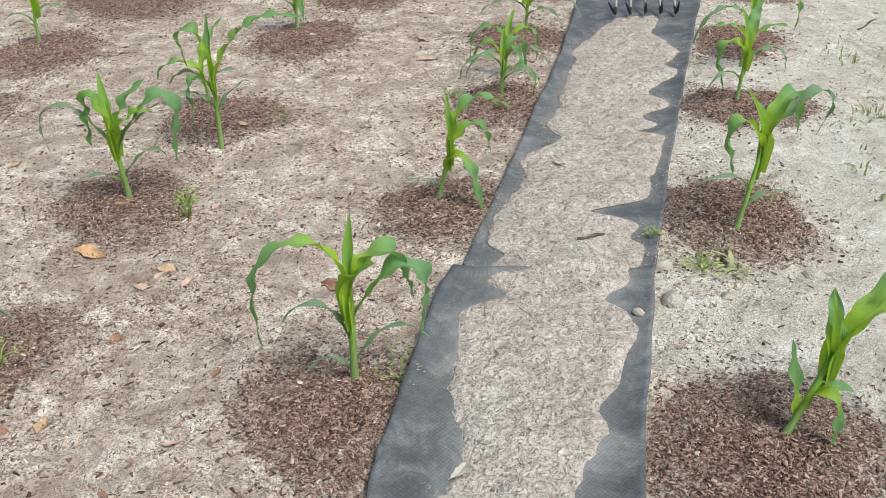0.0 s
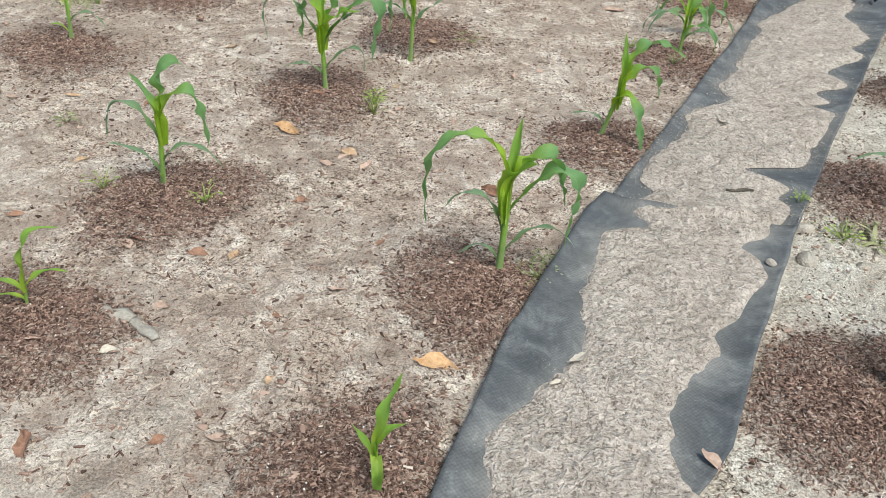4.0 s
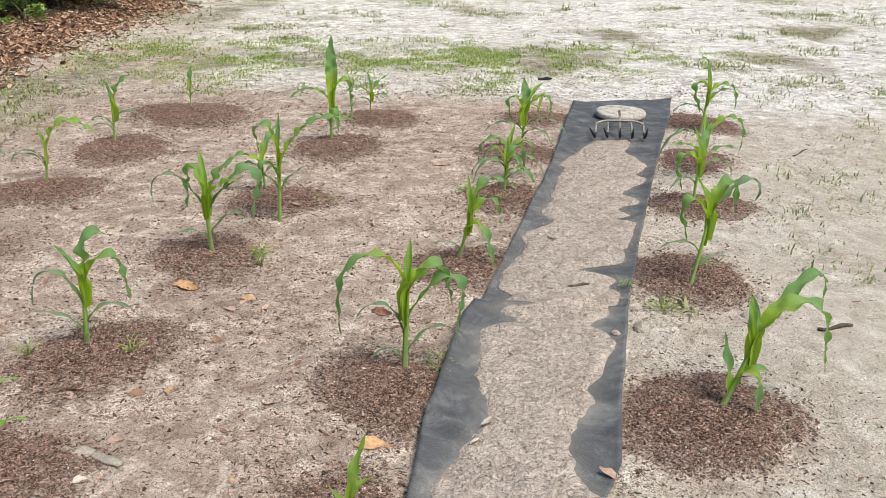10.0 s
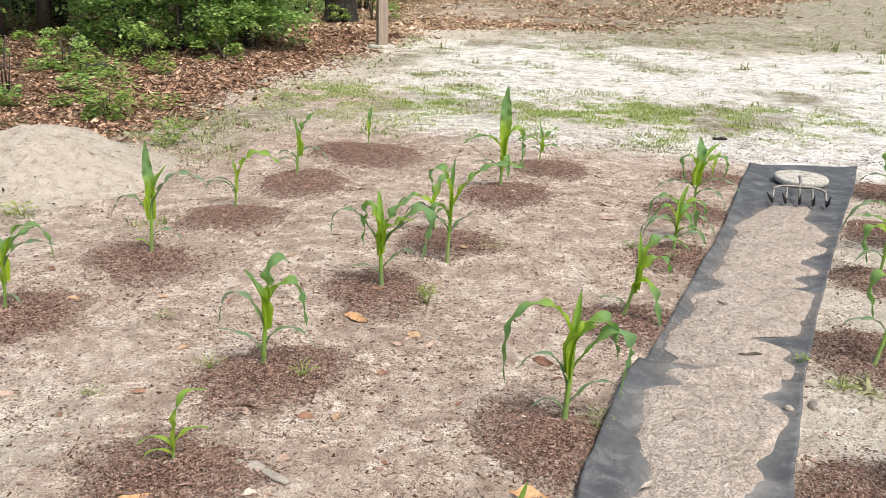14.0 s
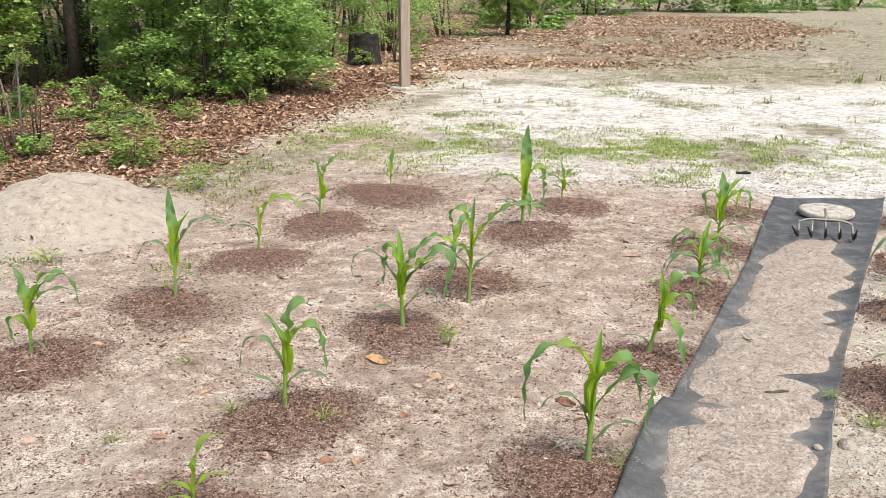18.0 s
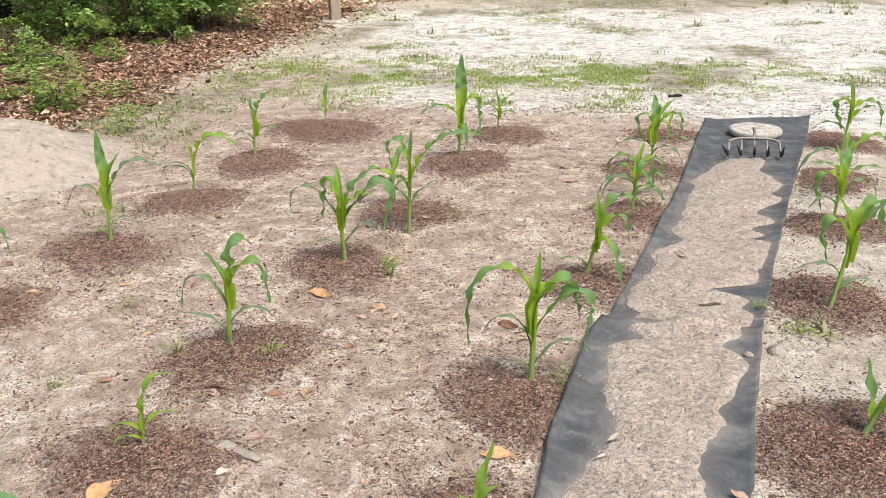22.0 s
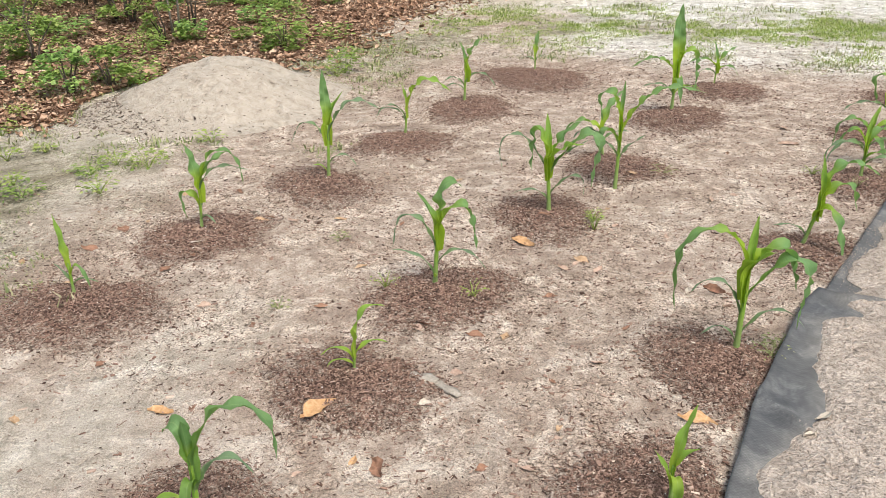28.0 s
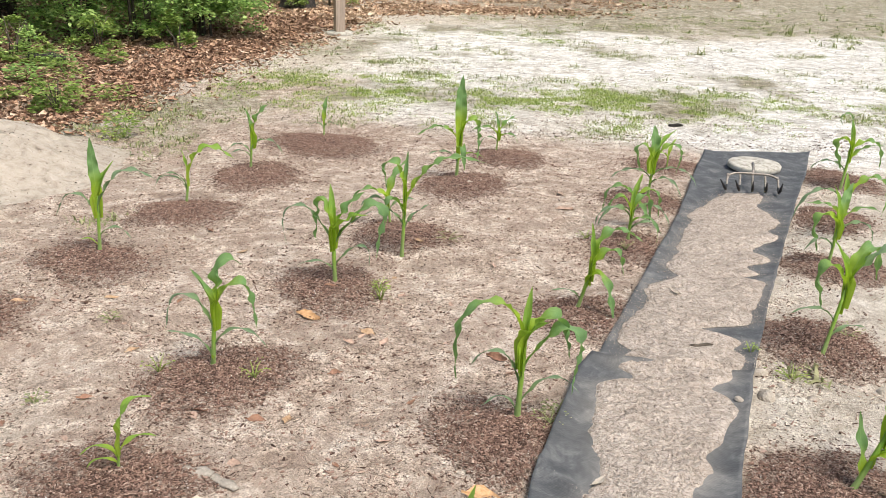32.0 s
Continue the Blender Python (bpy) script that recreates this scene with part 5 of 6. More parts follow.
lay_leaves([(0.02, 1.36, 0.06), (-0.02, 1.25, 0.05), (-0.42, 2.1, 0.05), (-0.84, 1.86, 0.05), (0.43, 2.83, 0.045), (-3.4, 2.35, 0.06), (-2.46, 1.92, 0.05), (-1.57, 1.92, 0.06), (-1.94, 3.18, 0.07), (-1.1, 1.1, 0.04), (-2.0, 2.7, 0.04), (-1.5, 3.4, 0.05)], "pale", "bleached pale dead leaf on the ground")


# many smaller leaf bits between the rows
g_bits = np.random.default_rng(55)
BITS = {"russet": "small russet-brown leaf bit on the soil", "pink": "small pinkish-brown leaf bit on the soil", "pale": "small bleached leaf bit on the soil", "tan": "small tan leaf bit on the soil"}
for kind, count in (("pink", 34), ("russet", 22), ("pale", 18), ("tan", 16)):
    rows = []
    while len(rows) < count:
        x, y = g_bits.uniform(-3.3, 0.1), 0.15 + 4.4 * g_bits.uniform() ** 1.2
        if x < float(strip_edges(y)[0]) - 0.05:
            rows.append((x, y, g_bits.uniform(0.025, 0.048)))
    lay_leaves(rows, kind, BITS[kind])


# ---- bark pieces and sticks ----
def build_stick(x, y, length, thick, turn, mat, name, label, bend=0.1, flat=1.0):
    s = np.linspace(-0.5, 0.5, 7)
    p = [(q * length, bend * length * math.sin(3 * q), thick * 0.8 + 0.15 * thick * math.sin(9 * q)) for q in s]
    v, f = tube(p, thick * (1 - 0.5 * np.abs(s)) * (1 + 0.2 * np.sin(11 * s)), 7)
    v[:, 2] *= flat
    left, right = strip_edges(y)
    z = height_at(x, y) + (0.035 if left < x < right else 0.0)
    thing(name, label, name.replace("_", " "), "sticks and bark", pose(x, y, z, 0, 0, turn), mesh_of(name, v, f, mat))


build_stick(-1.155, 1.235, 0.095, 0.026, -20, GREYWOOD, "bark_piece", "flat grey piece of bark on the soil", 0.12, 0.35)
build_stick(-1.06, 1.205, 0.10, 0.018, -48, GREYWOOD, "bark_piece", "narrow grey-brown piece of bark on the soil", 0.16, 0.4)
build_stick(0.46, 2.305, 0.09, 0.006, 5, BARK, "stick", "short brown stick lying on the soil layer")
build_stick(1.38, 2.01, 0.12, 0.008, -25, BARK, "stick", "dark curved stick lying on sandy soil", 0.4)
build_stick(2.24, 4.41, 0.22, 0.005, 22, BARK, "stick", "thin dark twig lying on sandy soil", 0.2)
build_stick(0.92, 6.65, 0.12, 0.02, 10, CHAR, "bark_piece", "black scrap of bark on white sand", 0.05, 0.7)
build_stick(-5.75, 8.4, 0.42, 0.055, -8, CHAR, "log_piece", "dark short log lying in leaf litter", 0.05)
build_stick(-6.4, 8.35, 0.9, 0.02, 14, BARK, "stick", "long dead branch lying in leaf litter", 0.05)


def build_clod(x, y, r, seed):
    a, b = np.linspace(0, 2 * np.pi, 12, endpoint=False), np.linspace(0, np.pi / 2, 5)
    v = np.array([(r * math.cos(p) * math.cos(q), 0.8 * r * math.sin(p) * math.cos(q), 0.55 * r * math.sin(q)) for q in b for p in a])
    v *= (1 + 0.25 * fbm(v[:, 0] / r + seed, v[:, 1] / r + v[:, 2] / r, 0.7, seed, 3))[:, None]
    f = [(12 * i + j, 12 * i + (j + 1) % 12, 12 * i + 12 + (j + 1) % 12, 12 * i + 12 + j) for i in range(4) for j in range(12)]
    left, right = strip_edges(y)
    z = height_at(x, y) + (0.03 if left < x < right else -0.002)
    thing("soil_clod", "pale lump of dried sandy soil", "soil clod", "soil clods", pose(x, y, z, 0, 0, 40 * seed), mesh_of("soil_clod", v, f, HEAP))


for i, (x, y, r) in enumerate([(0.66, 2.19, 0.035), (0.645, 2.01, 0.04), (0.53, 1.92, 0.018), (1.09, 2.12, 0.035), (0.81, 2.02, 0.025), (0.72, 2.1, 0.02), (0.7, 1.9, 0.018), (-2.4, 2.35, 0.02)]):
    build_clod(x, y, r, i + 1)


# ---- loose stuff on the ground ----
def inside_strip(x, y, pad=0.02):
    left, right = strip_edges(y)
    return (x > left - pad) & (x < right + pad) & (y < 5.95)


def mound_lift(x, y):
    z = np.zeros_like(x)
    for (sx, sy, r), h in zip(SPOTS, MOUND_H):
        q = np.clip(np.hypot(x - sx, y - sy) / r, 0, 1)
        z = np.maximum(z, h * (1 - q**2) ** 0.9)
    return z


def crumbs(n, name, label, mat, box, size, spread, seed, thick=1.0):
    g = np.random.default_rng(seed)
    x, y = g.uniform(box[0], box[1], n), box[2] + (box[3] - box[2]) * g.uniform(0, 1, n) ** 1.25
    patch = fbm(x, y, 0.5, seed, 3)
    ok = (~inside_strip(x, y)) & (patch + g.uniform(-0.6, 0.7, n) > 0) & (np.hypot((x + 3.76) / 0.9, (y - 4.15) / 0.85) > 1)
    ok &= g.uniform(0, 1, n) > 0.9 * trodden(x, y)
    x, y = x[ok], y[ok]
    m = len(x)
    s = np.minimum(g.lognormal(np.log(size), spread, m), 2.6 * size)
    z = relief(x, y) + mound_lift(x, y) + 0.001
    me = scatter(name, CHIPS, np.stack([x, y, z], -1), turns_flat(m, 0.3), np.stack([s, s * g.uniform(0.7, 1.5, m), s * thick * g.uniform(0.8, 1.6, m)], -1), mat, g.integers(0, 3, m))
    thing(name, label, "ground debris", data=me, kind="stuff")


crumbs(95000, "soil_crumbs", "small crumbs of soil, bark and grit on the sand", CRUMB, (-3.9, 2.7, -0.3, 6.8), 0.0052, 0.5, 11)
crumbs(60000, "bark_bits", "stray bark chips strewn round the mounds", CHIP, (-3.4, 1.2, -0.2, 6.2), 0.0085, 0.5, 12)
crumbs(22000, "leaf_scraps", "torn scraps of dry leaf on the sand", SCRAP, (-3.8, 2.5, -0.2, 7.0), 0.013, 0.55, 13, 0.25)


crumbs(52000, "sand_debris", "fine dark plant debris strewn over the far sand", CRUMB, (-5.2, 6.0, 6.0, 15.5), 0.011, 0.5, 14)


def clods():
    yy, a, b = SPREAD
    g = np.random.default_rng(17)
    n = 6000
    y = -0.35 + 4.9 * g.uniform(0, 1, n) ** 1.2
    u = g.uniform(0.0, 1.0, n)
    lo, hi = np.interp(y, yy, a), np.interp(y, yy, b)
    x = lo + (hi - lo) * (u + g.normal(0, 0.012, n))
    left, right = strip_edges(y)
    uu = (x - left) / (right - left)
    z = relief(x, y) * 0.6 + fabric_height(x, y, uu) + 0.022 * (1 - np.exp(-np.minimum(u, 1 - u) * (hi - lo) / 0.03)) + 0.001
    s = g.lognormal(np.log(0.0045), 0.4, n)
    ball = ([(1, 0, 0), (0.3, 0.9, 0.05), (-0.8, 0.5, 0), (-0.7, -0.6, 0.05), (0.4, -0.9, 0), (0.1, 0.05, 0.8), (0.0, 0.0, -0.6)], [(0, 1, 5), (1, 2, 5), (2, 3, 5), (3, 4, 5), (4, 0, 5), (1, 0, 6), (2, 1, 6), (3, 2, 6), (4, 3, 6), (0, 4, 6)])
    # fine grains spilled past the rims of the layer
    m = 13000
    y2 = -0.35 + 5.0 * g.uniform(0, 1, m) ** 1.2
    lo2, hi2 = np.interp(y2, yy, a), np.interp(y2, yy, b)
    l2, r2 = strip_edges(y2)
    off = g.exponential(0.03, m) - 0.01
    x2 = np.clip(np.where(g.uniform(0, 1, m) < 0.5, lo2 - off, hi2 + off), l2 + 0.005, r2 - 0.005)
    z2 = relief(x2, y2) * 0.6 + fabric_height(x2, y2, (x2 - l2) / (r2 - l2)) + 0.004
    x, y, z, s = np.r_[x, x2], np.r_[y, y2], np.r_[z, z2], np.r_[s, g.lognormal(np.log(0.0034), 0.4, m)]
    n = len(x)
    half = np.array(ball[0]) * 0.5
    me = scatter("soil_clods", [(half * (1.0, 0.8, 1.0), ball[1])], np.stack([x, y, z], -1), turns_flat(n, 0.5), np.stack([s, s * g.uniform(0.6, 1.2, n), s * g.uniform(0.25, 0.5, n)], -1), CLOD)
    thing("soil_clods", "small clods and grit of the soil on the fabric", "soil", data=me, kind="stuff")


clods()


def heap_specks():
    """Dark crumbs and root bits on the heap, thick about its ragged west foot."""
    g = np.random.default_rng(19)
    n = 4200
    a, q = g.uniform(0, 6.283, n), np.sqrt(g.uniform(0, 1, n)) * 1.1
    foot = g.uniform(0, 1, n) < 0.66
    a = np.where(foot, g.normal(3.9, 0.6, n), a)
    q = np.where(foot, g.uniform(0.7, 1.2, n), q)
    dx, dy = q * np.cos(a), 0.9 * q * np.sin(a)
    z = relief(dx + HEAP_AT[0], dy + HEAP_AT[1]) + heap_height(dx, dy) - 0.004
    s = g.lognormal(np.log(0.009), 0.5, n) * np.where(foot, 1.5, 1.0)
    me = scatter("heap_crumbs", CHIPS, np.stack([dx + HEAP_AT[0], dy + HEAP_AT[1], z], -1), turns_flat(n, 0.4), np.stack([s, s, s], -1), CRUMB, g.integers(0, 3, n))
    thing("heap_crumbs", "dark crumbs and root bits strewn on the sand heap", "ground debris", data=me, kind="stuff")


heap_specks()


# ---- grass and weeds ----
def grass(n, name, label, spot, seed, tall, blades=11, mat=None):
    """Tufts whose places come from spot(g, n): x, y arrays."""
    g = np.random.default_rng(seed)
    x, y = spot(g, n)
    ok = ~inside_strip(x, y, 0.0)
    x, y = x[ok], y[ok]
    m = len(x) * blades
    bx = np.repeat(x, blades) + g.normal(0, 0.04, m)
    by = np.repeat(y, blades) + g.normal(0, 0.04, m)
    h = np.repeat(g.lognormal(np.log(tall), 0.35, len(x)), blades) * g.uniform(0.5, 1.2, m)
    shape = ([(-0.09, 0, 0), (0.09, 0, 0), (0.08, 0.35, 0.36), (-0.08, 0.35, 0.36), (0.0, 1.0, 0.42)], [(0, 1, 2, 3), (3, 2, 4)])
    turn = rotations(g.uniform(0, 6.283, m), g.normal(0, 0.6, m), np.zeros(m))
    me = scatter(name, [shape], np.stack([bx, by, relief(bx, by)], -1), turn, np.stack([np.maximum(h, 0.04), h, 0.75 * h], -1), mat or GRASS)
    thing(name, label, "grass", data=me, kind="stuff")


def band(g, n):
    """Loose patches of grass along the edge of the bare sand."""
    spots = [(-1.8, 7.6), (-1.3, 7.2), (-1.0, 7.5), (-0.7, 7.3), (-0.3, 7.6), (0.3, 8.2), (0.1, 7.2), (0.9, 7.5), (1.5, 8.3), (1.3, 7.4), (-2.6, 7.6), (-2.9, 8.3), (-0.1, 12.2), (-0.15, 12.5), (-2.0, 8.3), (2.6, 8.0)]
    cx = np.r_[[q[0] for q in spots], g.uniform(-3.2, 2.6, 60)]
    cy = np.r_[[q[1] for q in spots], 7.6 + g.normal(0, 0.6, 60)]
    m = len(cx)
    i = g.choice(m, n, p=(lambda w: w / w.sum())(np.r_[np.where(cy[:16] > 10, 0.2, 1.0), g.uniform(0.05, 0.5, 60)]))
    size = (g.uniform(0.14, 0.34, m) * np.where(cy > 10, 0.5, 1.0))[i]
    x, y = cx[i] + g.normal(0, 1, n) * size * 1.3, cy[i] + g.normal(0, 1, n) * size * 0.7
    k = fbm(x, y, 0.3, 44, 3) > -0.1
    return x[k], y[k]


def sparse(g, n):
    """Tufts in loose clumps all over the white sand."""
    m = 420
    cx, cy = g.uniform(-3.6, 9.0, m), 6.0 + 12.0 * g.uniform(0, 1, m) ** 1.2
    i = g.choice(m, n, p=(lambda w: w / w.sum())(g.exponential(1.0, m)))
    size = g.uniform(0.05, 0.22, m)[i]
    x, y = cx[i] + g.normal(0, 1, n) * size * 1.5, cy[i] + g.normal(0, 1, n) * size
    k = x > litter_edge(y) - 0.3
    return x[k], y[k]


def right_side(g, n):
    x, y = g.uniform(0.75, 4.2, n), g.uniform(0.2, 7.0, n)
    k = (fbm(x, y, 0.55, 48, 3) + 0.16 * (x - 1.9 - 0.16 * y) > 0.16) & (x > 0.62 + 0.31 * y)
    return x[k], y[k]


def left_side(g, n):
    x, y = g.uniform(-5.2, -2.45, n), g.uniform(0.0, 6.8, n)
    k = (fbm(x, y, 0.6, 49, 3) - 0.28 * (x + 3.2) > 0.18) & (np.hypot((x + 3.76) / 0.95, (y - 4.15) / 0.9) > 0.98)
    return x[k], y[k]


def far_turf(g, n):
    x, y = g.uniform(-1, 22, n), g.uniform(13, 45, n)
    k = fbm(x, y, 2.5, 50, 3) + 0.03 * (x - 5) > 0.0
    return x[k], y[k]


grass(3400, "grass", "fresh green low grass in a band on sand", band, 31, 0.021, 20)
grass(3600, "grass", "thin scattered grass tufts on white sand", sparse, 32, 0.032, 16, STRAW)
grass(1500, "grass", "sparse grey-green grass on trodden sand", right_side, 33, 0.03, 9, STRAW)
grass(2000, "grass", "sparse low grass between sand heap and rows", left_side, 34, 0.035, 12, STRAW)
def strip_side(g, n):
    """Tufts that have come up beside the fabric."""
    spots = [(0.78, 2.17), (0.83, 2.2), (0.655, 2.33), (0.78, 0.6), (0.85, 0.62), (0.74, 0.66), (0.42, 0.95), (0.95, 0.5)]
    i = g.integers(0, len(spots), n)
    p = np.array(spots)[i] + g.normal(0, 0.03, (n, 2))
    return p[:, 0], p[:, 1]


grass(24, "grass", "thin green grass tufts beside the fabric", strip_side, 36, 0.038, 7, STRAW)
grass(2600, "grass", "thin yellowish far grass", far_turf, 35, 0.07, 12, STRAW)


def oval_leaf():
    return [(-0.5, 0, 0), (-0.2, 0.24, 0.05), (0.2, 0.22, 0.05), (0.5, 0, -0.04), (0.2, -0.22, 0.05), (-0.2, -0.24, 0.05), (0, 0, -0.03)], [(0, 1, 6), (1, 2, 6), (2, 3, 6), (3, 4, 6), (4, 5, 6), (5, 0, 6)]


OVAL = oval_leaf()
DIAMOND = ([(-0.5, 0, 0), (0, 0.35, 0.06), (0.5, 0, 0), (0, -0.35, 0.06)], [(0, 1, 2), (0, 2, 3)])


def weed(x, y, r, h, n, mat, label, leaf=0.03, seed=0):
    g = np.random.default_rng(1000 + seed)
    z = height_at(x, y) + float(mound_lift(np.array([x]), np.array([y]))[0])
    top = thing("weed", label, "weed", "weeds", pose(x, y, z))
    stems = 5
    for i in range(stems):
        a = 6.283 * i / stems + g.uniform(-0.4, 0.4)
        p = [(0, 0, -0.005), (0.4 * r * math.cos(a), 0.4 * r * math.sin(a), 0.6 * h), (0.85 * r * math.cos(a), 0.85 * r * math.sin(a), h * g.uniform(0.75, 1))]
        v, f = tube(p, [0.0025, 0.002, 0.001], 5)
        part("stem", mesh_of("stem", v, f, mat), top)
    a, q = g.uniform(0, 6.283, n), np.sqrt(g.uniform(0, 1, n))
    pts = np.stack([r * q * np.cos(a), r * q * np.sin(a), h * (0.25 + 0.75 * g.uniform(0, 1, n))], -1)
    s = leaf * g.uniform(0.6, 1.3, n)
    me = scatter("leaves", [OVAL], pts, rotations(a + g.normal(0, 0.5, n), g.normal(0, 0.35, n), np.zeros(n)), np.stack([s, s, s], -1), mat)
    tagged(part("leaves", me, top), kind="stuff")


WEED = "low leafy green weed growing in sandy soil"
for i, (x, y, r, h, n, leaf, fresh) in enumerate([
    (-0.88, 2.66, 0.05, 0.06, 40, 0.02, 0), (-2.68, 0.67, 0.07, 0.05, 60, 0.03, 0), (-1.73, -0.12, 0.05, 0.04, 40, 0.02, 0), (0.77, 2.17, 0.07, 0.04, 50, 0.018, 0), (0.655, 2.33, 0.03, 0.06, 24, 0.018, 0),
    (0.43, 0.95, 0.05, 0.03, 36, 0.018, 0), (-0.1, 1.78, 0.07, 0.03, 60, 0.016, 1), (-0.25, 0.55, 0.05, 0.03, 30, 0.018, 0), (0.75, 0.62, 0.09, 0.05, 70, 0.02, 0), (-1.9, 2.2, 0.05, 0.03, 30, 0.018, 1),
    (-1.85, 1.55, 0.05, 0.03, 30, 0.018, 1), (-0.86, 2.58, 0.05, 0.08, 34, 0.018, 0), (-0.66, 3.42, 0.09, 0.03, 60, 0.014, 1), (-0.12, 1.70, 0.07, 0.035, 60, 0.013, 1), (-1.52, 1.80, 0.06, 0.05, 34, 0.014, 0), (-1.16, 1.78, 0.06, 0.05, 34, 0.014, 0), (0.06, 3.62, 0.06, 0.04, 44, 0.016, 0), (0.25, 3.4, 0.05, 0.04, 30, 0.015, 1), (1.08, 2.55, 0.08, 0.03, 44, 0.013, 1), (-0.2, 0.62, 0.04, 0.04, 24, 0.016, 0), (0.66, 0.5, 0.12, 0.06, 110, 0.022, 0)]):
    weed(x, y, r, h, int(0.8 * n), STRAW if fresh else GRASS, WEED, 0.8 * leaf, i)
for i, (x, y, r, h, n, leaf) in enumerate([
    (-4.75, 4.5, 0.22, 0.22, 150, 0.06), (-4.35, 6.2, 0.25, 0.3, 150, 0.07), (-3.95, 6.35, 0.18, 0.2, 110, 0.06), (-3.3, 5.2, 0.14, 0.24, 90, 0.06), (-3.72, 2.25, 0.12, 0.08, 70, 0.04), (-3.6, 2.62, 0.12, 0.08, 60, 0.04),
    (-4.2, 5.9, 0.2, 0.28, 120, 0.07), (-5.3, 5.3, 0.25, 0.3, 150, 0.06), (-5.2, 4.1, 0.25, 0.2, 120, 0.06), (-4.9, 7.3, 0.2, 0.25, 110, 0.06), (-3.2, 7.4, 0.14, 0.12, 60, 0.05), (-6.6, 5.0, 0.4, 0.5, 240, 0.07)]):
    weed(x, y, r, 0.8 * h, int(1.5 * n), LIME, "bright green leafy seedling at the wood's edge", 0.65 * leaf, 50 + i)


for i, (x, y, r) in enumerate([(-3.35, 2.79, 0.13), (-3.36, 2.40, 0.1), (-3.89, 2.37, 0.09), (-4.24, 2.69, 0.09), (-4.13, 2.87, 0.07), (-3.57, 2.8, 0.1), (-3.28, 3.3, 0.1), (-4.9, 3.5, 0.1), (-4.68, 3.1, 0.1), (-3.3, 5.06, 0.12)]):
    weed(x, y, r, 0.8 * r, int(700 * r), GRASS, "low yellow-green weed at the foot of the heap", 0.026, 70 + i)


g_edge = np.random.default_rng(77)
for i in range(22):
    y = g_edge.uniform(3.4, 9.2)
    x = float(litter_edge(y)) - abs(g_edge.normal(0, 1.3)) - 0.25
    r = g_edge.uniform(0.08, 0.2)
    weed(x, y, r, r * g_edge.uniform(0.8, 1.5), int(900 * r), LIME if g_edge.uniform() < 0.4 else SHRUB, "leafy green seedling growing through leaf litter", g_edge.uniform(0.04, 0.06), 90 + i)


# ---- leaf litter ----
def litter():
    g = np.random.default_rng(71)
    n = 95000
    y = 2.5 + 13.5 * g.uniform(0, 1, n) ** 1.1
    e = g.normal(0, 1, n)
    x = litter_edge(y) - 0.05 - np.where(e > 0, e * (1.6 + 0.16 * y), e * (0.3 + 0.02 * y)) + 0.6 * fbm(y, y * 0, 2.0, 5, 3)
    k = np.hypot((x + 3.76) / 1.0, (y - 4.15) / 0.95) > 1
    x, y = x[k], y[k]
    n = 46000
    y2 = 15.5 + 32 * g.uniform(0, 1, n) ** 1.25
    x2 = litter_edge(y2) - 15 * g.uniform(0, 1, n) ** 1.3 + g.normal(0, 0.5, n) + 1.2 * fbm(y2, y2 * 0, 3.0, 6, 3)
    k = g.uniform(0, 1, n) < np.clip(0.62 + 1.2 * fbm(x2, y2, 2.6, 8, 3), 0.06, 1)
    # a drift of leaves along the upper rim of the white sand
    x3, y3 = g.normal(-1.7, 1.2, 2600), 17.0 + g.normal(0, 0.45, 2600)
    x, y = np.r_[x, x2[k], x3], np.r_[y, y2[k], y3]
    n = len(x)
    s = g.lognormal(np.log(0.050), 0.38, n) * np.interp(y, [2, 7, 12, 16, 40], [0.72, 0.72, 0.86, 1.15, 1.6])
    c = np.array([-1, 0, 1])
    v = [(a / 2, 0.26 * b * w, 0.05 + 0.16 * b * b + 0.14 * a * a) for a, w in ((-1, 0.15), (-0.35, 1.0), (0.35, 0.95), (1, 0.1)) for b in c]
    f = [(3 * i + j, 3 * i + j + 1, 3 * i + j + 4, 3 * i + j + 3) for i in range(3) for j in range(2)]
    for near, mat, words in ((True, DARK_LITTER, "deep layer of dark brown leaves under the shrubs"), (False, LITTER, "thin layer of dry tan leaves on the far ground")):
        k = (y < 14) == near
        me = scatter("leaf_litter", [(v, f)], np.stack([x, y, relief(x, y) + 0.004], -1)[k], turns_flat(int(k.sum()), 0.45), np.stack([s, s, s], -1)[k], mat)
        thing("leaf_litter", words, "leaf litter", data=me, kind="stuff")


litter()


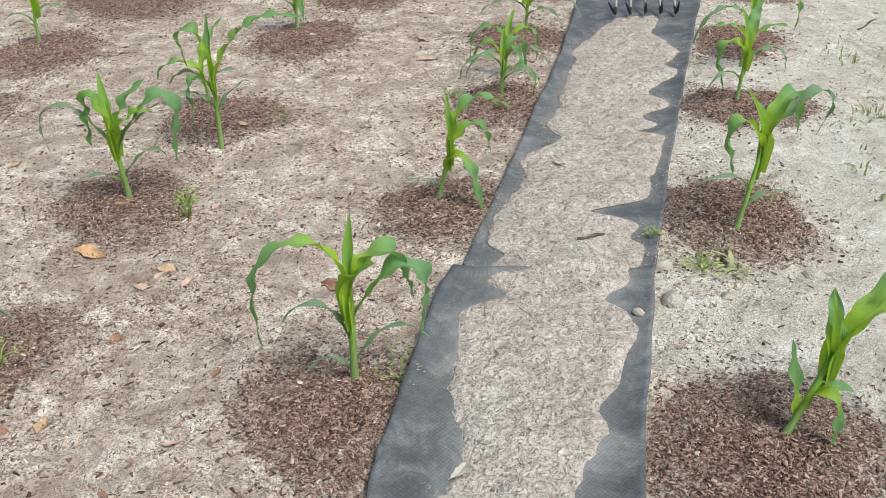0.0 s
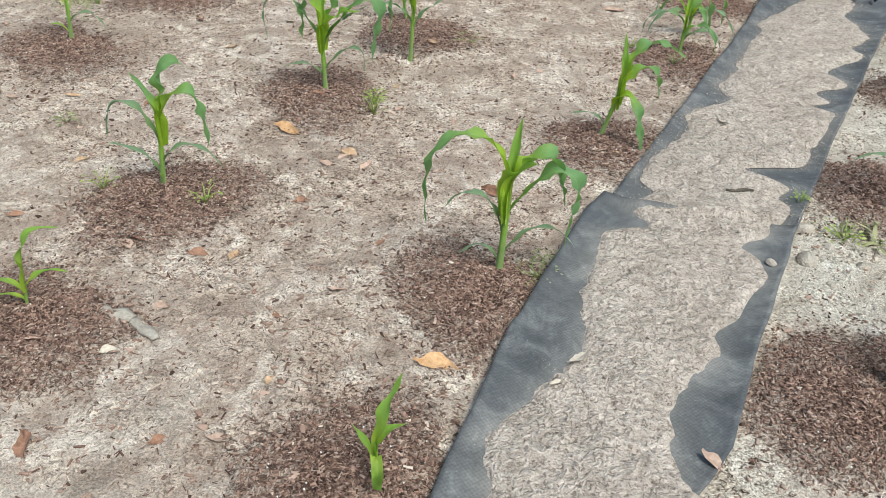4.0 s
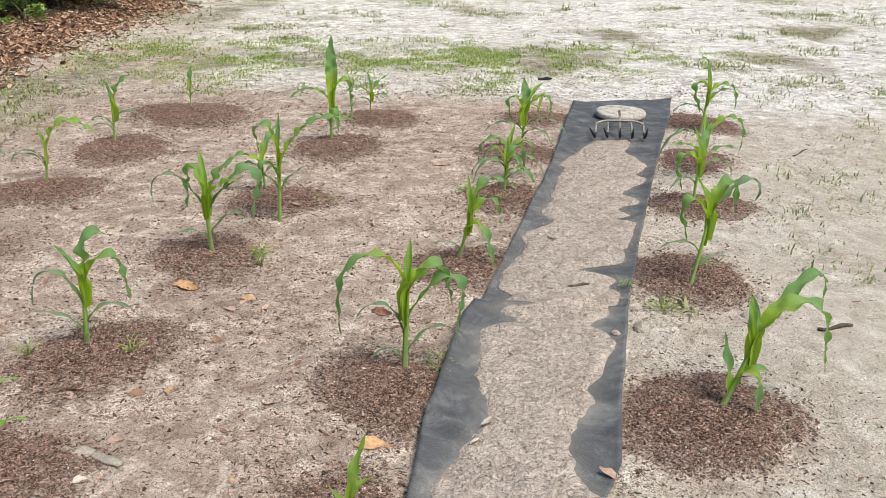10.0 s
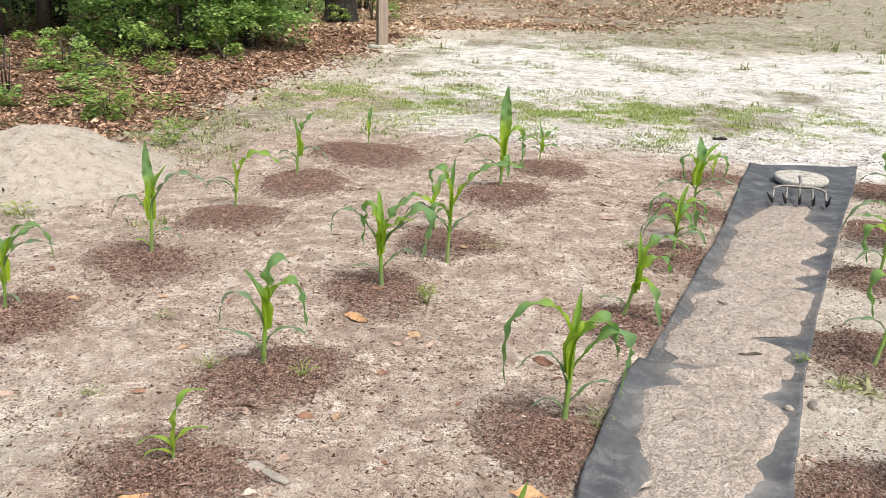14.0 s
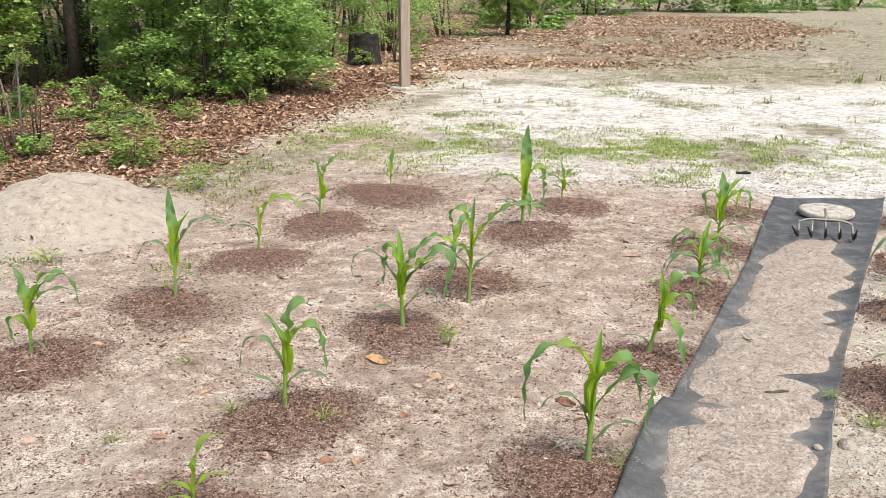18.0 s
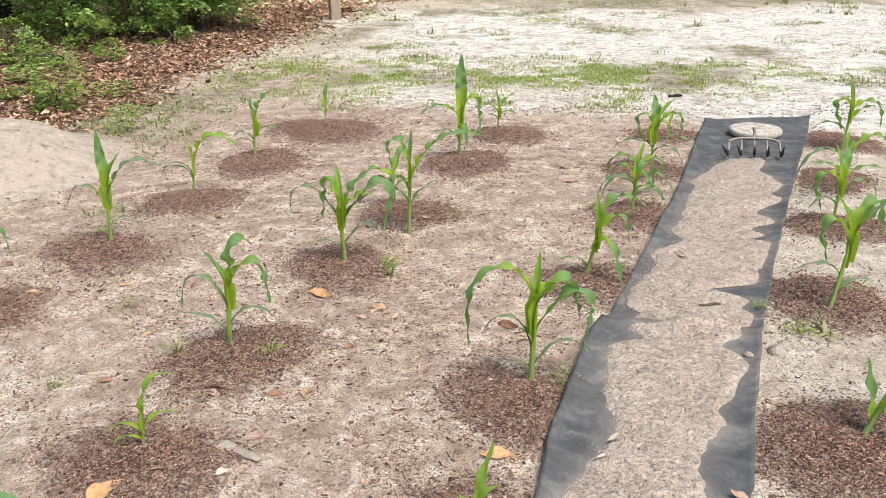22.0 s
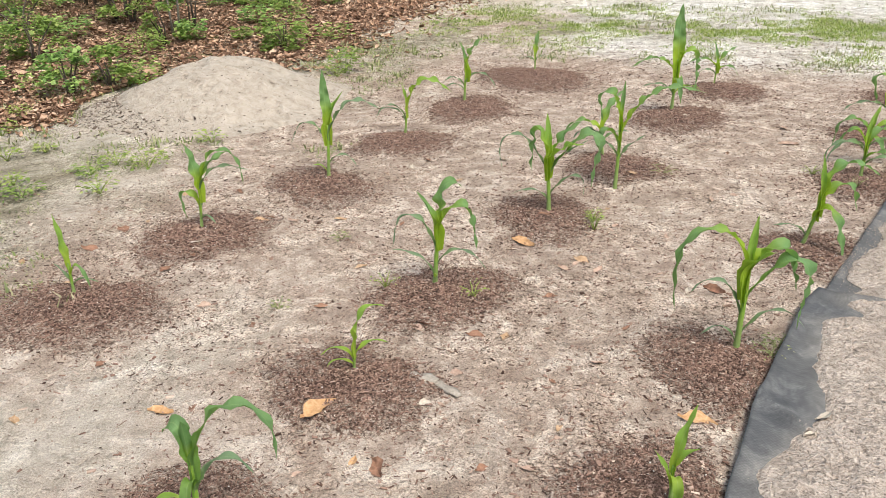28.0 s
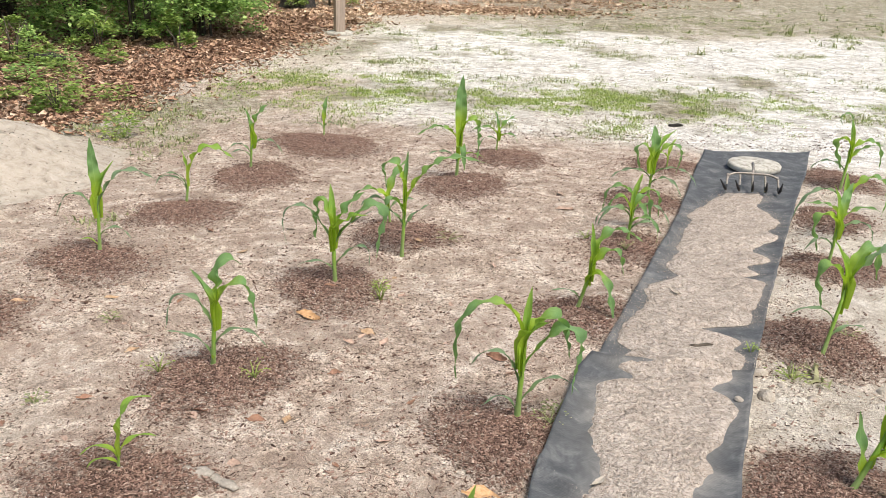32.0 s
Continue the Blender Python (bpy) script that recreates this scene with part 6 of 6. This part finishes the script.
# ---- shrubs, saplings and the wood's edge ----
def shrub(x, y, r, h, n, mat, label, leaf=0.05, low=0.12, seed=0, stems=6, name="shrub", cat="shrub", bark=BARK):
    """Stems and a crown of leafy clumps with gaps, broader above than at its foot."""
    g = np.random.default_rng(300 + seed)
    top = thing(name, label, cat, "shrubs at the wood's edge", pose(x, y, height_at(x, y)))
    for i in range(stems):
        a = g.uniform(0, 6.283)
        q = r * g.uniform(0.15, 0.75)
        hh = h * g.uniform(0.6, 0.95)
        base = (0.12 * r * math.cos(a), 0.12 * r * math.sin(a), -0.02)
        mid = (0.4 * q * math.cos(a + 0.3), 0.4 * q * math.sin(a + 0.3), 0.45 * hh)
        tip = (q * math.cos(a), q * math.sin(a), hh)
        v, f = tube([base, mid, tip], [0.02 * r + 0.006, 0.014 * r + 0.004, 0.004], 6)
        part("trunk", mesh_of("trunk", v, f, bark), top)
    m = max(8, n // 130)
    a, w = g.uniform(0, 6.283, m), g.uniform(0, 1, m)
    zz = low * h + (1 - low) * h * g.uniform(0, 1, m) ** 0.8
    wide = np.interp(zz / h, [0, 0.15, 0.45, 0.75, 1.0], [0.5, 0.85, 1.0, 0.85, 0.35])
    rad = r * wide * (0.45 + 0.6 * w**0.5) * (1 + 0.25 * np.sin(3 * a + seed))
    c = np.stack([rad * np.cos(a), rad * np.sin(a), zz], -1)
    # each clump is a flat spray of leaves, drooping towards its rim
    per = n // m
    spread = np.repeat(0.19 * r * g.uniform(0.6, 1.5, m) + 0.04, per)
    q, turn = np.sqrt(g.uniform(0, 1, m * per)) * (1 + 0.15 * g.normal(0, 1, m * per)), g.uniform(0, 6.283, m * per)
    pts = np.repeat(c, per, 0)
    pts += np.stack([q * np.cos(turn), q * np.sin(turn), 0.22 * g.normal(0, 1, m * per) - 0.4 * q**2], -1) * spread[:, None]
    pts[:, 2] = np.maximum(pts[:, 2], 0.03)
    s = leaf * g.uniform(0.6, 1.35, len(pts))
    me = scatter("crown", [DIAMOND], pts, rotations(g.uniform(0, 6.283, len(pts)), g.normal(0.15, 0.42, len(pts)), g.uniform(0, 6.283, len(pts))), np.stack([s, s, s], -1), mat)
    tagged(part("crown", me, top), kind="stuff")


DENSE = "dense dark green shrub with small leaves over leaf litter"
for i, (x, y, r, h, n) in enumerate([
    (-6.35, 10.2, 0.75, 2.2, 8000), (-5.55, 10.35, 0.9, 2.4, 9000), (-5.0, 11.2, 0.75, 1.5, 7000), (-5.6, 12.3, 0.8, 2.0, 7000), (-6.1, 13.8, 0.9, 2.2, 7000), (-9.3, 10.2, 0.9, 2.4, 7000),
    (-7.2, 12.0, 1.1, 2.8, 7000), (-8.8, 12.5, 1.2, 3.0, 7000), (-7.0, 15.5, 1.2, 2.6, 7000), (-6.3, 17.6, 1.1, 2.2, 6000), (-8.6, 15.5, 1.4, 3.2, 6000), (-10.5, 11.0, 1.3, 3.0, 6000), (-10.8, 14.6, 1.4, 3.0, 5000), (-10.0, 16.4, 1.4, 2.6, 5000), (-12.6, 16.5, 1.6, 3.2, 5000)]):
    shrub(x, y, r, h, 2 * n, SHRUB, DENSE, 0.056, 0.05, i)
for i, (x, y, r, h, n) in enumerate([(-5.4, 19.5, 1.2, 1.6, 4500), (-6.2, 23.0, 1.4, 1.8, 4500), (-7.0, 22.0, 1.8, 3.0, 5000), (-5.5, 27.0, 1.8, 2.4, 4500), (-3.2, 32.0, 1.8, 2.0, 3500), (-1.5, 50.0, 2.8, 2.8, 7000), (2.2, 59.0, 3.4, 2.8, 8000), (6.8, 58.0, 3.4, 2.8, 8000), (-10.0, 30.0, 3.0, 4.0, 4000), (12.5, 66.0, 4.0, 3.4, 8000), (-5.5, 50.0, 3.5, 3.5, 6000), (19.0, 78.0, 5.0, 4.0, 8000), (27.0, 80.0, 5.0, 4.0, 6000)]):
    shrub(x, y, r, h, n, SHRUB, "loose mid-green undergrowth behind the stump", 0.07 if y < 30 else 0.22, 0.0, 20 + i)
for i, (x, y, r, h, n) in enumerate([(-6.25, 8.9, 0.28, 0.45, 420), (-4.85, 9.9, 0.3, 0.4, 500), (-5.6, 9.3, 0.3, 0.45, 500), (-4.95, 15.35, 0.22, 0.4, 260), (-4.5, 16.6, 0.5, 0.8, 900), (-7.2, 8.3, 0.5, 0.9, 700), (-6.9, 7.1, 0.5, 0.7, 600)]):
    shrub(x, y, r, h, 2 * n, LIME, "young bright green bush in leaf litter", 0.046, 0.1, 40 + i, 4)
shrub(-5.55, 6.2, 0.32, 1.5, 3200, LIME, "slender yellow-green sapling at the wood's edge", 0.05, 0.6, 60, 2, "sapling", "sapling", GREYWOOD)
for i, (x, y, r, h, n) in enumerate([(-5.75, 6.75, 0.26, 0.6, 800), (-5.5, 5.95, 0.22, 0.4, 600), (-6.6, 6.85, 0.3, 0.45, 900), (-4.97, 4.05, 0.2, 0.36, 500), (-4.85, 4.35, 0.22, 0.3, 500), (-6.15, 4.95, 0.32, 0.4, 900), (-7.35, 6.1, 0.5, 0.5, 1600), (-8.8, 7.1, 0.7, 0.8, 2600), (-8.0, 7.9, 0.5, 0.7, 1500), (-6.27, 8.6, 0.28, 0.5, 800), (-4.25, 5.95, 0.18, 0.28, 380), (-9.8, 8.6, 0.9, 1.2, 3500)]):
    shrub(x, y, r, h, n, LIME if i % 3 else SHRUB, "loose bright green seedling bush in leaf litter", 0.044, 0.08, 80 + i, 4)


def build_tree(x, y, r, seed):
    g = np.random.default_rng(seed)
    tree = thing("tree", "dark-barked forest tree behind the shrubs", "tree", "trees of the wood", pose(x, y, -0.03))
    lean = g.normal(0, 0.25, 2)
    p = [(lean[0] * q * q, lean[1] * q * q, 7.0 * q) for q in np.linspace(0, 1, 7)]
    v, f = tube(p, r * np.array([1.4, 1.05, 0.95, 0.85, 0.75, 0.6, 0.4]), 12)
    part("trunk", mesh_of("trunk", v, f, BARK), tree)
    for i in range(5):
        a, hh = g.uniform(0, 6.283), g.uniform(3.2, 6.0)
        v, f = tube([(lean[0] * 0.4, lean[1] * 0.4, hh), (1.0 * math.cos(a), 1.0 * math.sin(a), hh + 0.6), (2.0 * math.cos(a), 2.0 * math.sin(a), hh + 1.0)], [r * 0.4, r * 0.25, r * 0.1], 7)
        part("limb", mesh_of("limb", v, f, BARK), tree)
    # crown hangs out of view, added to shade the litter and shrubs below
    n = 3000
    c = g.normal(0, 1, (60, 3)) * (1.7, 1.7, 0.7) + (lean[0], lean[1], 6.4)
    pts = np.repeat(c, n // 60, 0) + g.normal(0, 0.42, (n // 60 * 60, 3))
    s = 0.3 * g.uniform(0.6, 1.3, len(pts))
    me = scatter("crown", [DIAMOND], pts, rotations(g.uniform(0, 6.283, len(pts)), g.normal(0.25, 0.6, len(pts)), g.uniform(0, 6.283, len(pts))), np.stack([s, s, s], -1), SHRUB)
    tagged(part("crown", me, tree), kind="stuff")


for i, (x, y, r) in enumerate([(-8.3, 11.4, 0.075), (-8.75, 11.0, 0.05), (-9.4, 13.4, 0.11), (-11.5, 14.0, 0.2), (-10.2, 17.5, 0.2), (-13.5, 12.0, 0.22), (-12.5, 20.0, 0.24), (-8.8, 21.0, 0.2), (-9.5, 26.0, 0.24), (-7.8, 18.5, 0.2)]):
    build_tree(x, y, r, 700 + i)


def build_pine():
    pine = thing("pine_sapling", "young long-needled pine sapling with a thin dark trunk", "sapling", m=pose(-3.45, 26.9, -0.01))
    v, f = tube([(0, 0, 0), (0.02, 0, 0.7), (0.0, 0.03, 1.9)], [0.07, 0.06, 0.03], 8)
    part("trunk", mesh_of("trunk", v, f, CHAR), pine)
    g = np.random.default_rng(88)
    c = np.stack([g.normal(-0.15, 0.55, 40), g.normal(0, 0.5, 40), g.uniform(0.45, 2.2, 40)], -1)
    n = 190
    pts = np.repeat(c, n, 0)
    needle = ([(-0.05, 0, 0), (0.05, 0, 0), (0, 1, 0.1)], [(0, 1, 2)])
    s = g.uniform(0.25, 0.42, len(pts))
    me = scatter("needles", [needle], pts, rotations(g.uniform(0, 6.283, len(pts)), g.uniform(-0.6, 1.4, len(pts)), 0 * s), np.stack([s * 1.2, s, s], -1), LIME)
    tagged(part("needles", me, pine), kind="stuff")


build_pine()
